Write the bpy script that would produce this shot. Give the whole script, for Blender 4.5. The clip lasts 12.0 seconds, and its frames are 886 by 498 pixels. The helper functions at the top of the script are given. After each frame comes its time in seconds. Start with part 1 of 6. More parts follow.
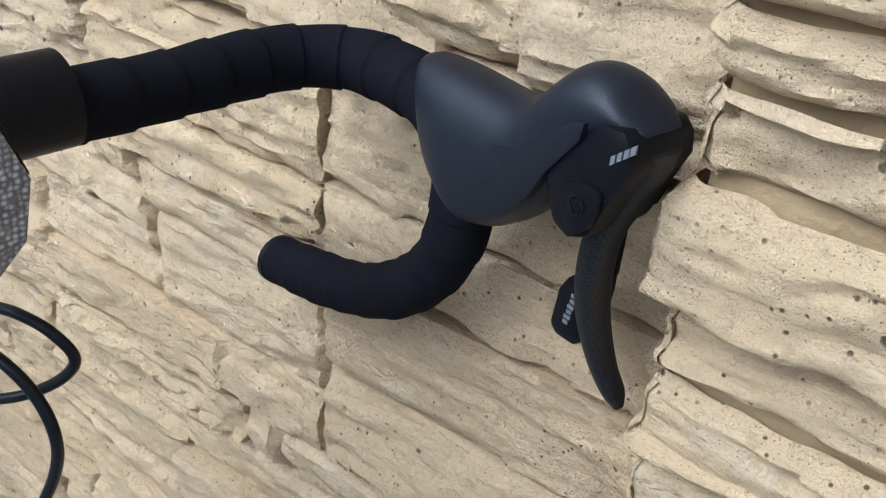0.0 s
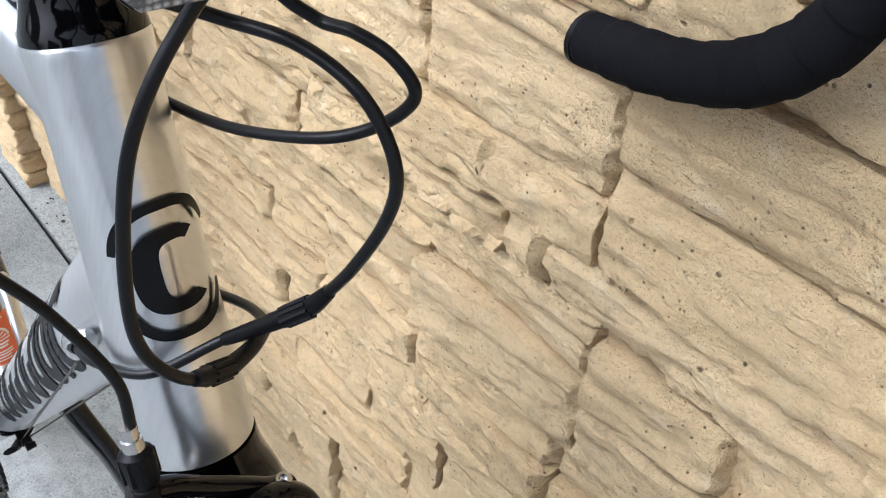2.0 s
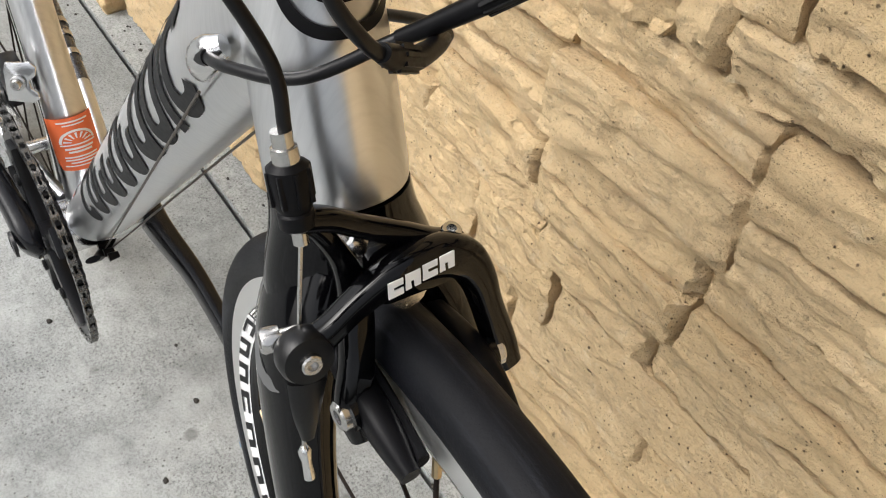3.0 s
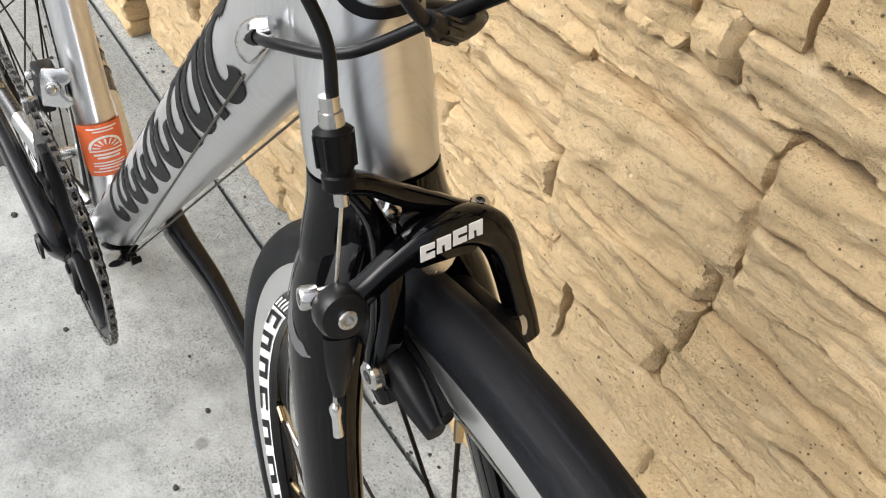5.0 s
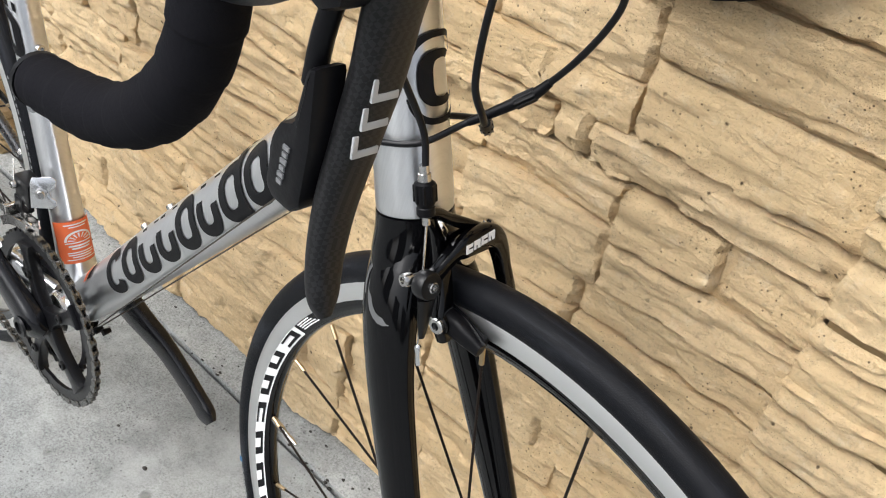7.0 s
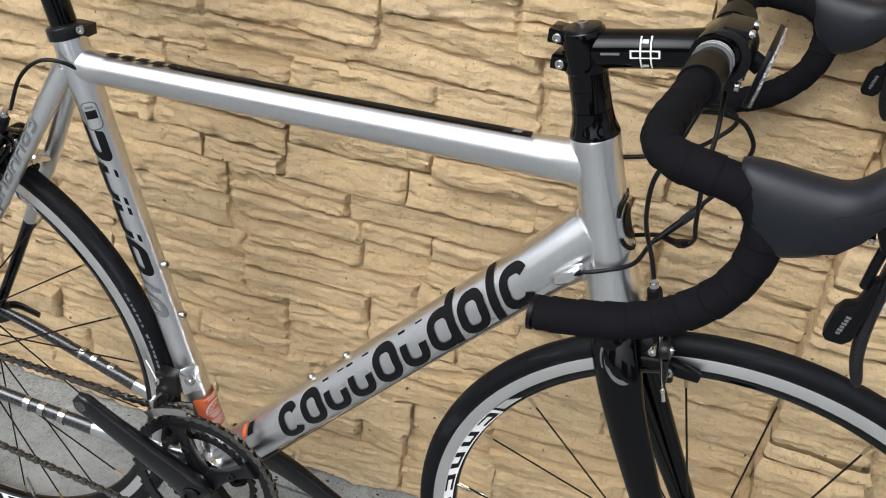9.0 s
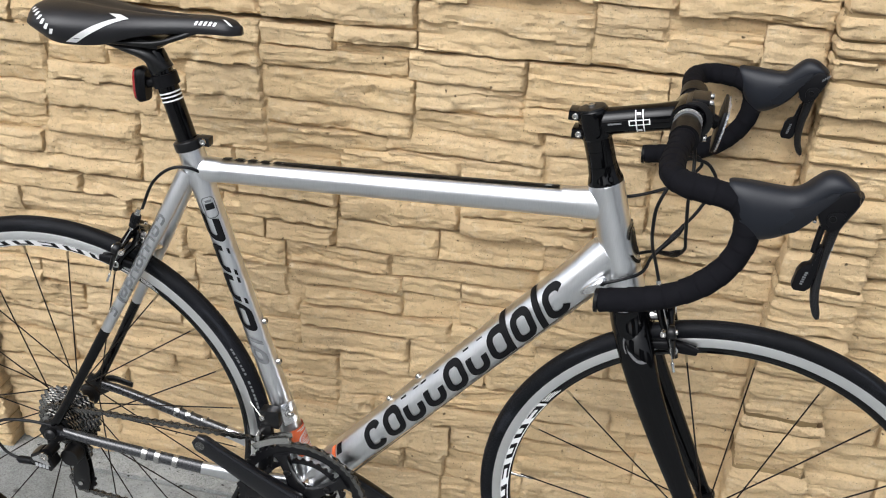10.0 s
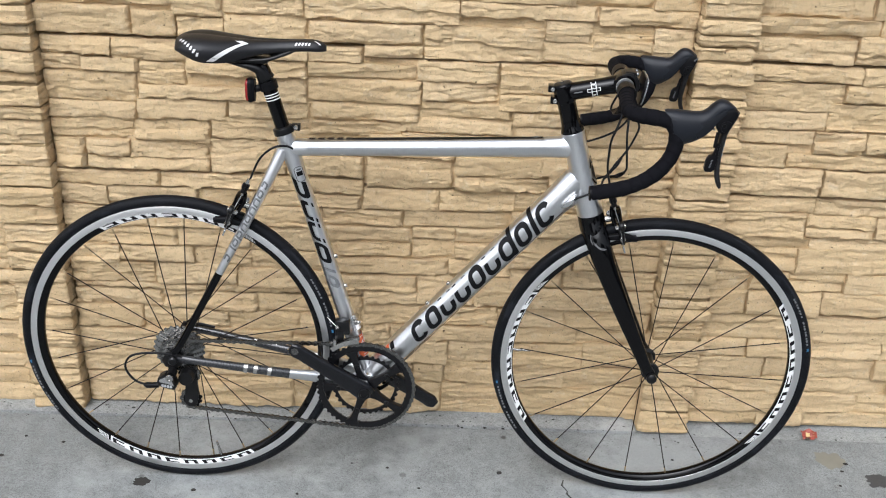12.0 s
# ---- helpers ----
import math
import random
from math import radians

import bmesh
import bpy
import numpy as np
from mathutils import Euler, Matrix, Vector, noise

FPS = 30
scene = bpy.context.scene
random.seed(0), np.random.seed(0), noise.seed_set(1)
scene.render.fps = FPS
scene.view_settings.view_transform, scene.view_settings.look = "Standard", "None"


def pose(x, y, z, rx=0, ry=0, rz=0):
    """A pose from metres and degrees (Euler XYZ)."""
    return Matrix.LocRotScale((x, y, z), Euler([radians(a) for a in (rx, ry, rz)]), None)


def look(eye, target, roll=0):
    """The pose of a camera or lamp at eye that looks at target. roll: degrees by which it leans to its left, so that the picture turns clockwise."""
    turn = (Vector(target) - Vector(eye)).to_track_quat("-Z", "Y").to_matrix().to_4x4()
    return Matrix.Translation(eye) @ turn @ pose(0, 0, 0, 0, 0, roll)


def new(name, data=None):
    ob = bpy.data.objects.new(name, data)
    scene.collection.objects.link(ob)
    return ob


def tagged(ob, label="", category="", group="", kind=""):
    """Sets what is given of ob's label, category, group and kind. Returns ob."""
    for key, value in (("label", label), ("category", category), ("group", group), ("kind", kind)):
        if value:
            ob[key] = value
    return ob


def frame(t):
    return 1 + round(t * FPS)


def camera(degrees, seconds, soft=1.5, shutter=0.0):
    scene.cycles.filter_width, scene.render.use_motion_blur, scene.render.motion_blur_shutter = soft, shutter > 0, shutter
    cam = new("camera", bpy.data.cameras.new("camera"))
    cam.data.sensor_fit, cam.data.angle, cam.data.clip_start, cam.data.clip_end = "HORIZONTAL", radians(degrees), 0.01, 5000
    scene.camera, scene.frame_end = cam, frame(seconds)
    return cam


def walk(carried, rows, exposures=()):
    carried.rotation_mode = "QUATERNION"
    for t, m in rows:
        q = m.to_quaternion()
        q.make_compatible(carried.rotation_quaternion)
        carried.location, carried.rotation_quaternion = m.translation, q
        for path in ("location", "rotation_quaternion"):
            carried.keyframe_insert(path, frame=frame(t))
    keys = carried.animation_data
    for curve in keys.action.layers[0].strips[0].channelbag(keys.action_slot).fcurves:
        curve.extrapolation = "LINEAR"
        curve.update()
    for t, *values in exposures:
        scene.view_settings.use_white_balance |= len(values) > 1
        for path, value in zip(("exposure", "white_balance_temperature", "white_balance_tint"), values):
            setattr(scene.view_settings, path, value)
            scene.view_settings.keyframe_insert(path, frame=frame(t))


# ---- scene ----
cam = camera(50.5, 12.0, soft=1.1)
PATH = [
    (0, (1.153, -0.292, 1.056), (0.125, 1.065, 0.007), 4.0),
    (0.5, (1.133, -0.256, 1.047), (0.09, 1.071, -0.026), 2.8),
    (1, (1.124, -0.254, 1.038), (0.065, 1.011, -0.092), 2.9),
    (1.5, (1.111, -0.281, 1.016), (0.002, 0.848, -0.207), 3.2),
    (2, (1.089, -0.316, 0.992), (-0.053, 0.679, -0.313), 3.2),
    (2.5, (1.069, -0.336, 0.951), (-0.058, 0.544, -0.448), 3.2),
    (3, (1.051, -0.344, 0.898), (-0.024, 0.469, -0.579), 4.0),
    (4.8, (1.067, -0.357, 0.894), (-0.057, 0.46, -0.546), 4.6),
    (5, (1.073, -0.368, 0.896), (-0.062, 0.467, -0.523), 5.0),
    (5.5, (1.096, -0.408, 0.913), (-0.059, 0.491, -0.45), 6.5),
    (6, (1.124, -0.464, 0.936), (-0.055, 0.512, -0.351), 7.9),
    (6.5, (1.154, -0.532, 0.971), (0.028, 0.553, -0.275), 10.1),
    (6.7, (1.166, -0.566, 0.987), (0.097, 0.59, -0.247), 10.6),
    (8.3, (0.97, -0.795, 1.144), (0.364, 0.715, -0.02), 9.5),
    (8.5, (0.94, -0.837, 1.158), (0.325, 0.653, -0.026), 8.8),
    (9, (0.865, -0.972, 1.208), (0.424, 0.61, 0.066), 5.9),
    (9.5, (0.797, -1.129, 1.269), (0.514, 0.541, 0.206), 4.0),
    (9.9, (0.782, -1.261, 1.292), (0.474, 0.459, 0.319), 3.3),
    (10, (0.776, -1.296, 1.313), (0.469, 0.422, 0.338), 2.9),
    (10.5, (0.743, -1.493, 1.362), (0.502, 0.258, 0.425), 2.2),
    (11, (0.599, -1.643, 1.389), (0.596, 0.124, 0.453), 0.8),
    (11.5, (0.497, -1.804, 1.396), (0.522, -0.007, 0.517), 3.1),
    (12, (0.511, -1.935, 1.400), (0.548, -0.136, 0.528), 2.7),
]
EXPOSURES = [(0, -0.06, 5100, 10), (0.5, 0.08, 4630, 10), (1.0, 0.16, 4530, 10), (1.5, 0.21, 4950, 10), (2.0, 0.22, 5650, 10), (3.0, 0.14, 6450, 10), (5.2, 0.33, 6400, 10), (6.0, 0.30, 6280, 10), (6.7, 0.25, 6250, 10), (8.4, -0.31, 6150, 10), (9.0, -0.32, 6150, 10), (9.6, -0.25, 6150, 10), (10.5, -0.27, 6150, 10), (12, -0.36, 5950, 10)]
walk(cam, [(t, look(eye, target, roll)) for t, eye, target, roll in PATH], EXPOSURES)

# ---- light: a bright overcast day, open street behind the camera ----
SUN_EL, SUN_AZ = radians(48), radians(203)      # azimuth from +y, clockwise
world = bpy.data.worlds.new("overcast_sky")
scene.world = world
world.use_nodes = True
wn, wl = world.node_tree.nodes, world.node_tree.links
wn.clear()
sky = wn.new("ShaderNodeTexSky")
sky.sky_type, sky.sun_disc = "NISHITA", False
sky.sun_elevation, sky.sun_rotation = SUN_EL, SUN_AZ
sky.air_density, sky.dust_density, sky.ozone_density = 1.0, 6.0, 1.0
grey = wn.new("ShaderNodeHueSaturation")
grey.inputs["Saturation"].default_value = 0.25
back = wn.new("ShaderNodeBackground")
back.inputs["Strength"].default_value = 0.23
wout = wn.new("ShaderNodeOutputWorld")
wl.new(sky.outputs[0], grey.inputs["Color"])
wl.new(grey.outputs[0], back.inputs["Color"])
wl.new(back.outputs[0], wout.inputs["Surface"])
sun_data = bpy.data.lights.new("sun", "SUN")
sun_data.energy, sun_data.angle, sun_data.color = 1.4, radians(52), (1.0, 0.97, 0.93)
sun = new("sun", sun_data)
sun.matrix_world = look((0, 0, 0), (-math.sin(SUN_AZ) * math.cos(SUN_EL), -math.cos(SUN_AZ) * math.cos(SUN_EL), -math.sin(SUN_EL)))

# ---- materials ----
class Nodes:
    """Short hand for building one node material."""
    def __init__(self, name):
        self.m = bpy.data.materials.new(name)
        self.m.use_nodes = True
        self.t = self.m.node_tree
        self.b = self.t.nodes["Principled BSDF"]
        self.out = self.t.nodes["Material Output"]
        self.co = self.t.nodes.new("ShaderNodeTexCoord").outputs["Object"]

    def set(self, **kw):
        names = dict(color="Base Color", rough="Roughness", metal="Metallic", spec="Specular IOR Level", coat="Coat Weight",
                     coat_rough="Coat Roughness", ior="IOR", trans="Transmission Weight", sheen="Sheen Weight", aniso="Anisotropic")
        for k, v in kw.items():
            s = self.b.inputs[names[k]]
            if hasattr(v, "is_linked"):
                self.t.links.new(v, s)
            else:
                s.default_value = (*v, 1) if k == "color" else v
        return self

    def link(self, a, b):
        if hasattr(a, "is_linked"):
            self.t.links.new(a, b)
        else:
            b.default_value = a

    def scaled(self, sx, sy, sz, turn=(0, 0, 0)):
        n = self.t.nodes.new("ShaderNodeMapping")
        n.inputs["Scale"].default_value = (sx, sy, sz)
        n.inputs["Rotation"].default_value = turn
        self.t.links.new(self.co, n.inputs["Vector"])
        return n.outputs[0]

    def noise(self, scale, detail=4, rough=0.55, at=None, distort=0.0):
        n = self.t.nodes.new("ShaderNodeTexNoise")
        n.inputs["Scale"].default_value, n.inputs["Detail"].default_value = scale, detail
        n.inputs["Roughness"].default_value, n.inputs["Distortion"].default_value = rough, distort
        self.t.links.new(at or self.co, n.inputs["Vector"])
        return n.outputs["Fac"]

    def cells(self, scale, at=None, kind="F1", rand=1.0):
        n = self.t.nodes.new("ShaderNodeTexVoronoi")
        n.feature = kind
        n.inputs["Scale"].default_value, n.inputs["Randomness"].default_value = scale, rand
        self.t.links.new(at or self.co, n.inputs["Vector"])
        return n.outputs["Distance"]

    def ramp(self, f, *stops):
        n = self.t.nodes.new("ShaderNodeValToRGB")
        e = n.color_ramp.elements
        while len(e) < len(stops):
            e.new(0.5)
        for s, (p, c) in zip(e, stops):
            s.position, s.color = p, ((c, c, c, 1) if isinstance(c, (int, float)) else (*c, 1))
        self.t.links.new(f, n.inputs["Fac"])
        return n.outputs["Color"]

    def mix(self, f, a, b, blend="MIX"):
        n = self.t.nodes.new("ShaderNodeMix")
        n.data_type, n.blend_type = "RGBA", blend
        self.link(f, n.inputs["Factor"])
        for v, s in ((a, n.inputs["A"]), (b, n.inputs["B"])):
            self.link((*v, 1) if isinstance(v, tuple) else v, s)
        return n.outputs["Result"]

    def calc(self, op, a, b=0.0, clamp=False):
        n = self.t.nodes.new("ShaderNodeMath")
        n.operation, n.use_clamp = op, clamp
        self.link(a, n.inputs[0])
        self.link(b, n.inputs[1])
        return n.outputs[0]

    def random(self):
        return self.t.nodes.new("ShaderNodeObjectInfo").outputs["Random"]

    def bump(self, height, dist, strength=1.0):
        n = self.t.nodes.new("ShaderNodeBump")
        n.inputs["Distance"].default_value, n.inputs["Strength"].default_value = dist, strength
        self.t.links.new(height, n.inputs["Height"])
        if self.b.inputs["Normal"].is_linked:
            self.t.links.new(self.b.inputs["Normal"].links[0].from_socket, n.inputs["Normal"])
        self.t.links.new(n.outputs[0], self.b.inputs["Normal"])
        return self


def wall_paint():
    n = Nodes("ochre_painted_cast_stone")
    # every stone takes its own stretch of the pattern, bent a little so that holes and layers are uneven
    shift = n.t.nodes.new("ShaderNodeVectorMath")
    shift.operation = "MULTIPLY_ADD"
    shift.inputs[1].default_value = (3.0, 5.0, 7.0)
    n.t.links.new(n.random(), shift.inputs[0])
    n.t.links.new(n.co, shift.inputs[2])
    n.co = shift.outputs[0]
    bend = n.t.nodes.new("ShaderNodeTexNoise")
    bend.inputs["Scale"].default_value, bend.inputs["Detail"].default_value = 40, 4
    n.t.links.new(n.co, bend.inputs["Vector"])
    warp = n.t.nodes.new("ShaderNodeVectorMath")
    warp.operation = "MULTIPLY_ADD"
    warp.inputs[1].default_value = (0.022, 0.022, 0.013)
    n.t.links.new(bend.outputs["Color"], warp.inputs[0])
    n.t.links.new(n.co, warp.inputs[2])
    bent = warp.outputs[0]

    def stretched(sx, sz):
        q = n.t.nodes.new("ShaderNodeMapping")
        q.inputs["Scale"].default_value = (sx, sx, sz)
        n.t.links.new(bent, q.inputs["Vector"])
        return q.outputs[0]

    big, mid = n.noise(4.5, 3), n.noise(17, 5, 0.65)
    fine, grit = n.noise(230, 4, 0.72), n.noise(85, 8, 0.75)
    # thin bedding layers that break off in ledges
    beds = n.noise(1, 4, 0.55, stretched(8, 46), 0.4)
    ledge = n.calc("FRACT", n.calc("MULTIPLY", beds, 5.0))
    flake = n.t.nodes.new("ShaderNodeTexVoronoi")
    flake.inputs["Scale"].default_value = 1.0
    n.t.links.new(stretched(17, 70), flake.inputs["Vector"])
    plate = n.t.nodes.new("ShaderNodeSeparateColor")
    n.t.links.new(flake.outputs["Color"], plate.inputs[0])
    plate = plate.outputs[0]
    tone = n.mix(n.calc("MULTIPLY", n.random(), 0.7), (0.70, 0.522, 0.296), (0.76, 0.583, 0.354))
    tone = n.mix(n.ramp(big, (0.35, 0.0), (0.68, 0.38)), tone, (0.63, 0.445, 0.235))
    tone = n.mix(n.ramp(mid, (0.50, 0.0), (0.72, 0.32)), tone, (0.57, 0.428, 0.270))
    tone = n.mix(n.ramp(grit, (0.36, 0.60), (0.47, 0.0)), tone, (0.47, 0.345, 0.205))
    tone = n.mix(n.ramp(n.noise(42, 6, 0.7), (0.55, 0.0), (0.70, 0.6)), tone, (0.77, 0.64, 0.44))
    tone = n.mix(n.ramp(fine, (0.34, 0.30), (0.48, 0.0)), tone, (0.46, 0.34, 0.20))
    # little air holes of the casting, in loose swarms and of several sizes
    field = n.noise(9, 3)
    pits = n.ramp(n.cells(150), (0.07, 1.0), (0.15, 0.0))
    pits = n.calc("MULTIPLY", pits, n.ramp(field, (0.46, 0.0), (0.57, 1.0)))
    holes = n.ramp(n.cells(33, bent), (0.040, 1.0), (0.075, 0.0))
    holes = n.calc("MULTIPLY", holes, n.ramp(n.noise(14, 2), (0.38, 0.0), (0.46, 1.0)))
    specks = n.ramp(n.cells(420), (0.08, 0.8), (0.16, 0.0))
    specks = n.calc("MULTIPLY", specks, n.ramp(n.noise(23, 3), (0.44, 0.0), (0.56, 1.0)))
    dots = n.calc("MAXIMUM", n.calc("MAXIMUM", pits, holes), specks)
    # the shade inside the holes is put into the colour; bump sinks them below
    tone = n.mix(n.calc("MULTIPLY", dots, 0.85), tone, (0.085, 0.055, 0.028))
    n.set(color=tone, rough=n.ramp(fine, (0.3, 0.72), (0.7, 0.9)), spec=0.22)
    n.bump(plate, 0.0020, 0.42)
    n.bump(ledge, 0.0038, 0.75)
    n.bump(grit, 0.0058, 0.9)
    n.bump(fine, 0.0026, 0.9)
    n.bump(n.noise(520, 2, 0.6), 0.0009, 0.8)
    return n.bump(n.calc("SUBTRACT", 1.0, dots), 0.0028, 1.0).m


def dark_joint():
    n = Nodes("dirty_joint")
    n.set(color=n.mix(n.noise(60, 5), (0.34, 0.24, 0.12), (0.50, 0.36, 0.18)), rough=0.9)
    return n.bump(n.noise(160, 4), 0.002).m


def concrete(name, a, b, spots):
    n = Nodes(name)
    big, mid, fine, sand = n.noise(2.2, 4), n.noise(26, 7, 0.75), n.noise(330, 4, 0.75), n.noise(120, 3, 0.6)
    tone = n.mix(n.ramp(big, (0.3, 0.0), (0.7, 1.0)), a, b)
    tone = n.mix(n.ramp(mid, (0.40, 0.45), (0.60, 0.0)), tone, tuple(0.62 * v for v in a))
    tone = n.mix(n.ramp(sand, (0.36, 0.45), (0.48, 0.0)), tone, tuple(0.55 * v for v in a))
    tone = n.mix(n.ramp(fine, (0.38, 0.70), (0.52, 0.0)), tone, tuple(0.40 * v for v in a))
    tone = n.mix(n.ramp(fine, (0.58, 0.0), (0.70, 0.5)), tone, tuple(1.5 * v for v in a))
    tone = n.mix(n.ramp(n.cells(9.0), (0.05, spots), (0.085, 0.0)), tone, (0.05, 0.045, 0.04))
    tone = n.mix(n.ramp(n.noise(3.1, 6, 0.7), (0.52, 0.0), (0.66, 0.5)), tone, tuple(0.62 * v for v in a))
    tone = n.mix(n.ramp(n.noise(1.4, 7, 0.75), (0.52, 0.0), (0.62, 0.5)), tone, tuple(1.35 * v for v in b))
    tone = n.mix(n.ramp(n.noise(9, 8, 0.8), (0.60, 0.0), (0.68, 0.55)), tone, tuple(0.5 * v for v in a))
    fleck = n.calc("MULTIPLY", n.ramp(n.cells(140), (0.10, 0.9), (0.24, 0.0)), n.ramp(n.noise(7, 4), (0.46, 0.0), (0.58, 1.0)))
    tone = n.mix(fleck, tone, (0.10, 0.098, 0.095))
    n.set(color=tone, rough=n.ramp(mid, (0.3, 0.78), (0.7, 0.94)), spec=0.25)
    n.bump(mid, 0.0018, 0.5)
    return n.bump(fine, 0.0010, 0.8).m


def brushed(name="brushed_clear_coated_aluminium", turn=(0, 0, 0), axis=None, c=(0.76, 0.768, 0.78)):
    """Brushed metal: the grain runs round the tube, so highlights stretch along its axis."""
    n = Nodes(name)
    grain = n.noise(1, 3, 0.65, n.scaled(900, 60, 60, turn))
    streak = n.noise(1, 2, 0.5, n.scaled(5, 120, 120, turn))
    cloud = n.noise(14, 4)
    tone = n.mix(cloud, c, tuple(0.92 * v for v in c))
    tone = n.mix(n.ramp(grain, (0.36, 0.22), (0.55, 0.0)), tone, tuple(0.72 * v for v in c))
    n.set(color=tone, metal=1.0, coat=0.10, coat_rough=0.12, aniso=0.55 if axis else 0.0,
          rough=n.calc("ADD", n.calc("MULTIPLY", streak, 0.10), 0.25))
    if axis:
        way = n.t.nodes.new("ShaderNodeCombineXYZ")
        for k in range(3):
            way.inputs[k].default_value = axis[k]
        n.t.links.new(way.outputs[0], n.b.inputs["Tangent"])
    return n.m


def plain(name, c, rough=0.5, metal=0.0, coat=0.0, grain=300, depth=0.0002, vary=0.25, spec=0.5):
    n = Nodes(name)
    f = n.noise(grain, 4)
    n.set(color=n.mix(n.noise(22, 4), c, tuple(v * (1 - vary) for v in c)), metal=metal, coat=coat, coat_rough=0.08, spec=spec,
          rough=n.calc("ADD", n.calc("MULTIPLY", f, 0.16), rough - 0.08))
    return n.bump(f, depth, 0.5).m if depth else n.m


def carbon():
    n = Nodes("carbon_weave")
    w = n.t.nodes.new("ShaderNodeTexChecker")
    w.inputs["Scale"].default_value = 640
    n.t.links.new(n.scaled(1, 1, 1, (0.3, 0.78, 0)), w.inputs["Vector"])
    n.set(color=n.mix(w.outputs["Fac"], (0.004, 0.004, 0.0045), (0.012, 0.012, 0.013)), rough=0.5, spec=0.25, coat=0.06, coat_rough=0.25)
    return n.m


def tape_mat():
    n = Nodes("black_cork_bar_tape")
    n.set(color=n.mix(n.noise(70, 5), (0.0045, 0.0045, 0.006), (0.009, 0.009, 0.011)), rough=0.85, spec=0.06)
    n.bump(n.noise(600, 3, 0.7), 0.0006, 0.6)
    return n.m


def clear_lens(name, bright, dim):
    n = Nodes(name)
    w = n.t.nodes.new("ShaderNodeTexVoronoi")
    w.inputs["Scale"].default_value, w.inputs["Randomness"].default_value = 470, 0.45
    n.t.links.new(n.co, w.inputs["Vector"])
    n.set(color=n.mix(n.ramp(w.outputs["Distance"], (0.15, 0.0), (0.60, 1.0)), bright, dim), rough=0.16, metal=0.2, coat=0.6, coat_rough=0.03)
    return n.bump(w.outputs["Distance"], 0.0015, 1.0).m


def tread_rubber():
    n = Nodes("worn_tread_rubber")
    scuff = n.noise(1, 5, 0.7, n.scaled(14, 260, 14))
    patch = n.noise(11, 5, 0.65)
    knurl = n.t.nodes.new("ShaderNodeTexChecker")
    knurl.inputs["Scale"].default_value = 900
    n.t.links.new(n.scaled(1, 1, 1, (0.785, 0, 0)), knurl.inputs["Vector"])
    tone = n.mix(n.ramp(patch, (0.35, 0.0), (0.7, 1.0)), (0.0025, 0.0029, 0.0040), (0.0052, 0.0058, 0.0080))
    tone = n.mix(n.ramp(scuff, (0.52, 0.0), (0.68, 0.70)), tone, (0.022, 0.024, 0.030))
    n.set(color=tone, rough=n.ramp(patch, (0.3, 0.46), (0.7, 0.60)), spec=0.16)
    n.bump(knurl.outputs["Fac"], 0.00012, 0.6)
    return n.bump(n.noise(700, 3), 0.0003, 0.5).m


WALL, JOINT = wall_paint(), dark_joint()
SLAB = concrete("grey_pavement_concrete", (0.258, 0.269, 0.264), (0.325, 0.337, 0.331), 0.75)
STRIP = concrete("pale_footing_concrete", (0.345, 0.356, 0.345), (0.42, 0.432, 0.42), 0.3)
DAMP = plain("oily_concrete", (0.075, 0.075, 0.074), 0.7, depth=0.001, grain=160, vary=0.5)
RUSTY = plain("yellowed_concrete", (0.27, 0.255, 0.205), 0.85, depth=0.001, grain=160, vary=0.3)
GRIME = plain("joint_grime", (0.035, 0.032, 0.028), 0.95, depth=0.002, grain=120)
ALU_DOWN = brushed("brushed_aluminium_down_tube", (0, radians(48.4), 0), (0.664, 0, 0.748))
ALU_TOP = brushed("brushed_aluminium_top_tube", (0, radians(2.5), 0), (0.999, 0, 0.044))
ALU_SEAT = brushed("brushed_aluminium_seat_tube", (0, radians(-72.8), 0), (-0.295, 0.04, 0.955))
ALU_HEAD = brushed("brushed_aluminium_head_tube", (0, radians(-73), 0), (-0.295, 0.04, 0.955))
ALU = plain("polished_aluminium", (0.80, 0.80, 0.80), 0.2, 1.0, vary=0.1)
STEEL = plain("stainless_steel", (0.62, 0.61, 0.59), 0.24, 1.0, vary=0.2)
WIRE = plain("dulled_steel_wire", (0.16, 0.14, 0.12), 0.42, 1.0, vary=0.3, grain=900)
CRANK = plain("dark_grey_anodised_alloy", (0.0065, 0.0068, 0.0085), 0.24, 0.0, 0.15, depth=0.0001, spec=0.34, vary=0.2)
CHAIN = plain("oiled_steel_chain", (0.25, 0.245, 0.235), 0.26, 1.0, vary=0.4, grain=900)
COG = plain("bright_nickel_plate", (0.50, 0.495, 0.48), 0.22, 1.0, vary=0.35, grain=700)
TRACK = plain("machined_brake_track", (0.86, 0.86, 0.85), 0.36, 1.0, vary=0.15, grain=900)
GLOSS = plain("gloss_black_paint", (0.0016, 0.0016, 0.0020), 0.07, 0.0, 0.06, depth=0.0, vary=0.3, spec=0.25)
SATIN = plain("satin_black_alloy", (0.005, 0.005, 0.0055), 0.34, 0.0, 0.05, depth=0.0001, spec=0.32)
CHAINRING = plain("anodised_black_alloy", (0.006, 0.006, 0.007), 0.32, 0.0, 0.1, spec=0.25)
GREY_DARK = plain("dark_grey_paint", (0.022, 0.023, 0.026), 0.28, 0.0, 0.6, depth=0.0)
RUBBER = plain("black_tyre_rubber", (0.007, 0.007, 0.008), 0.6, grain=700, depth=0.0004, vary=0.35, spec=0.08)
TREAD = tread_rubber()
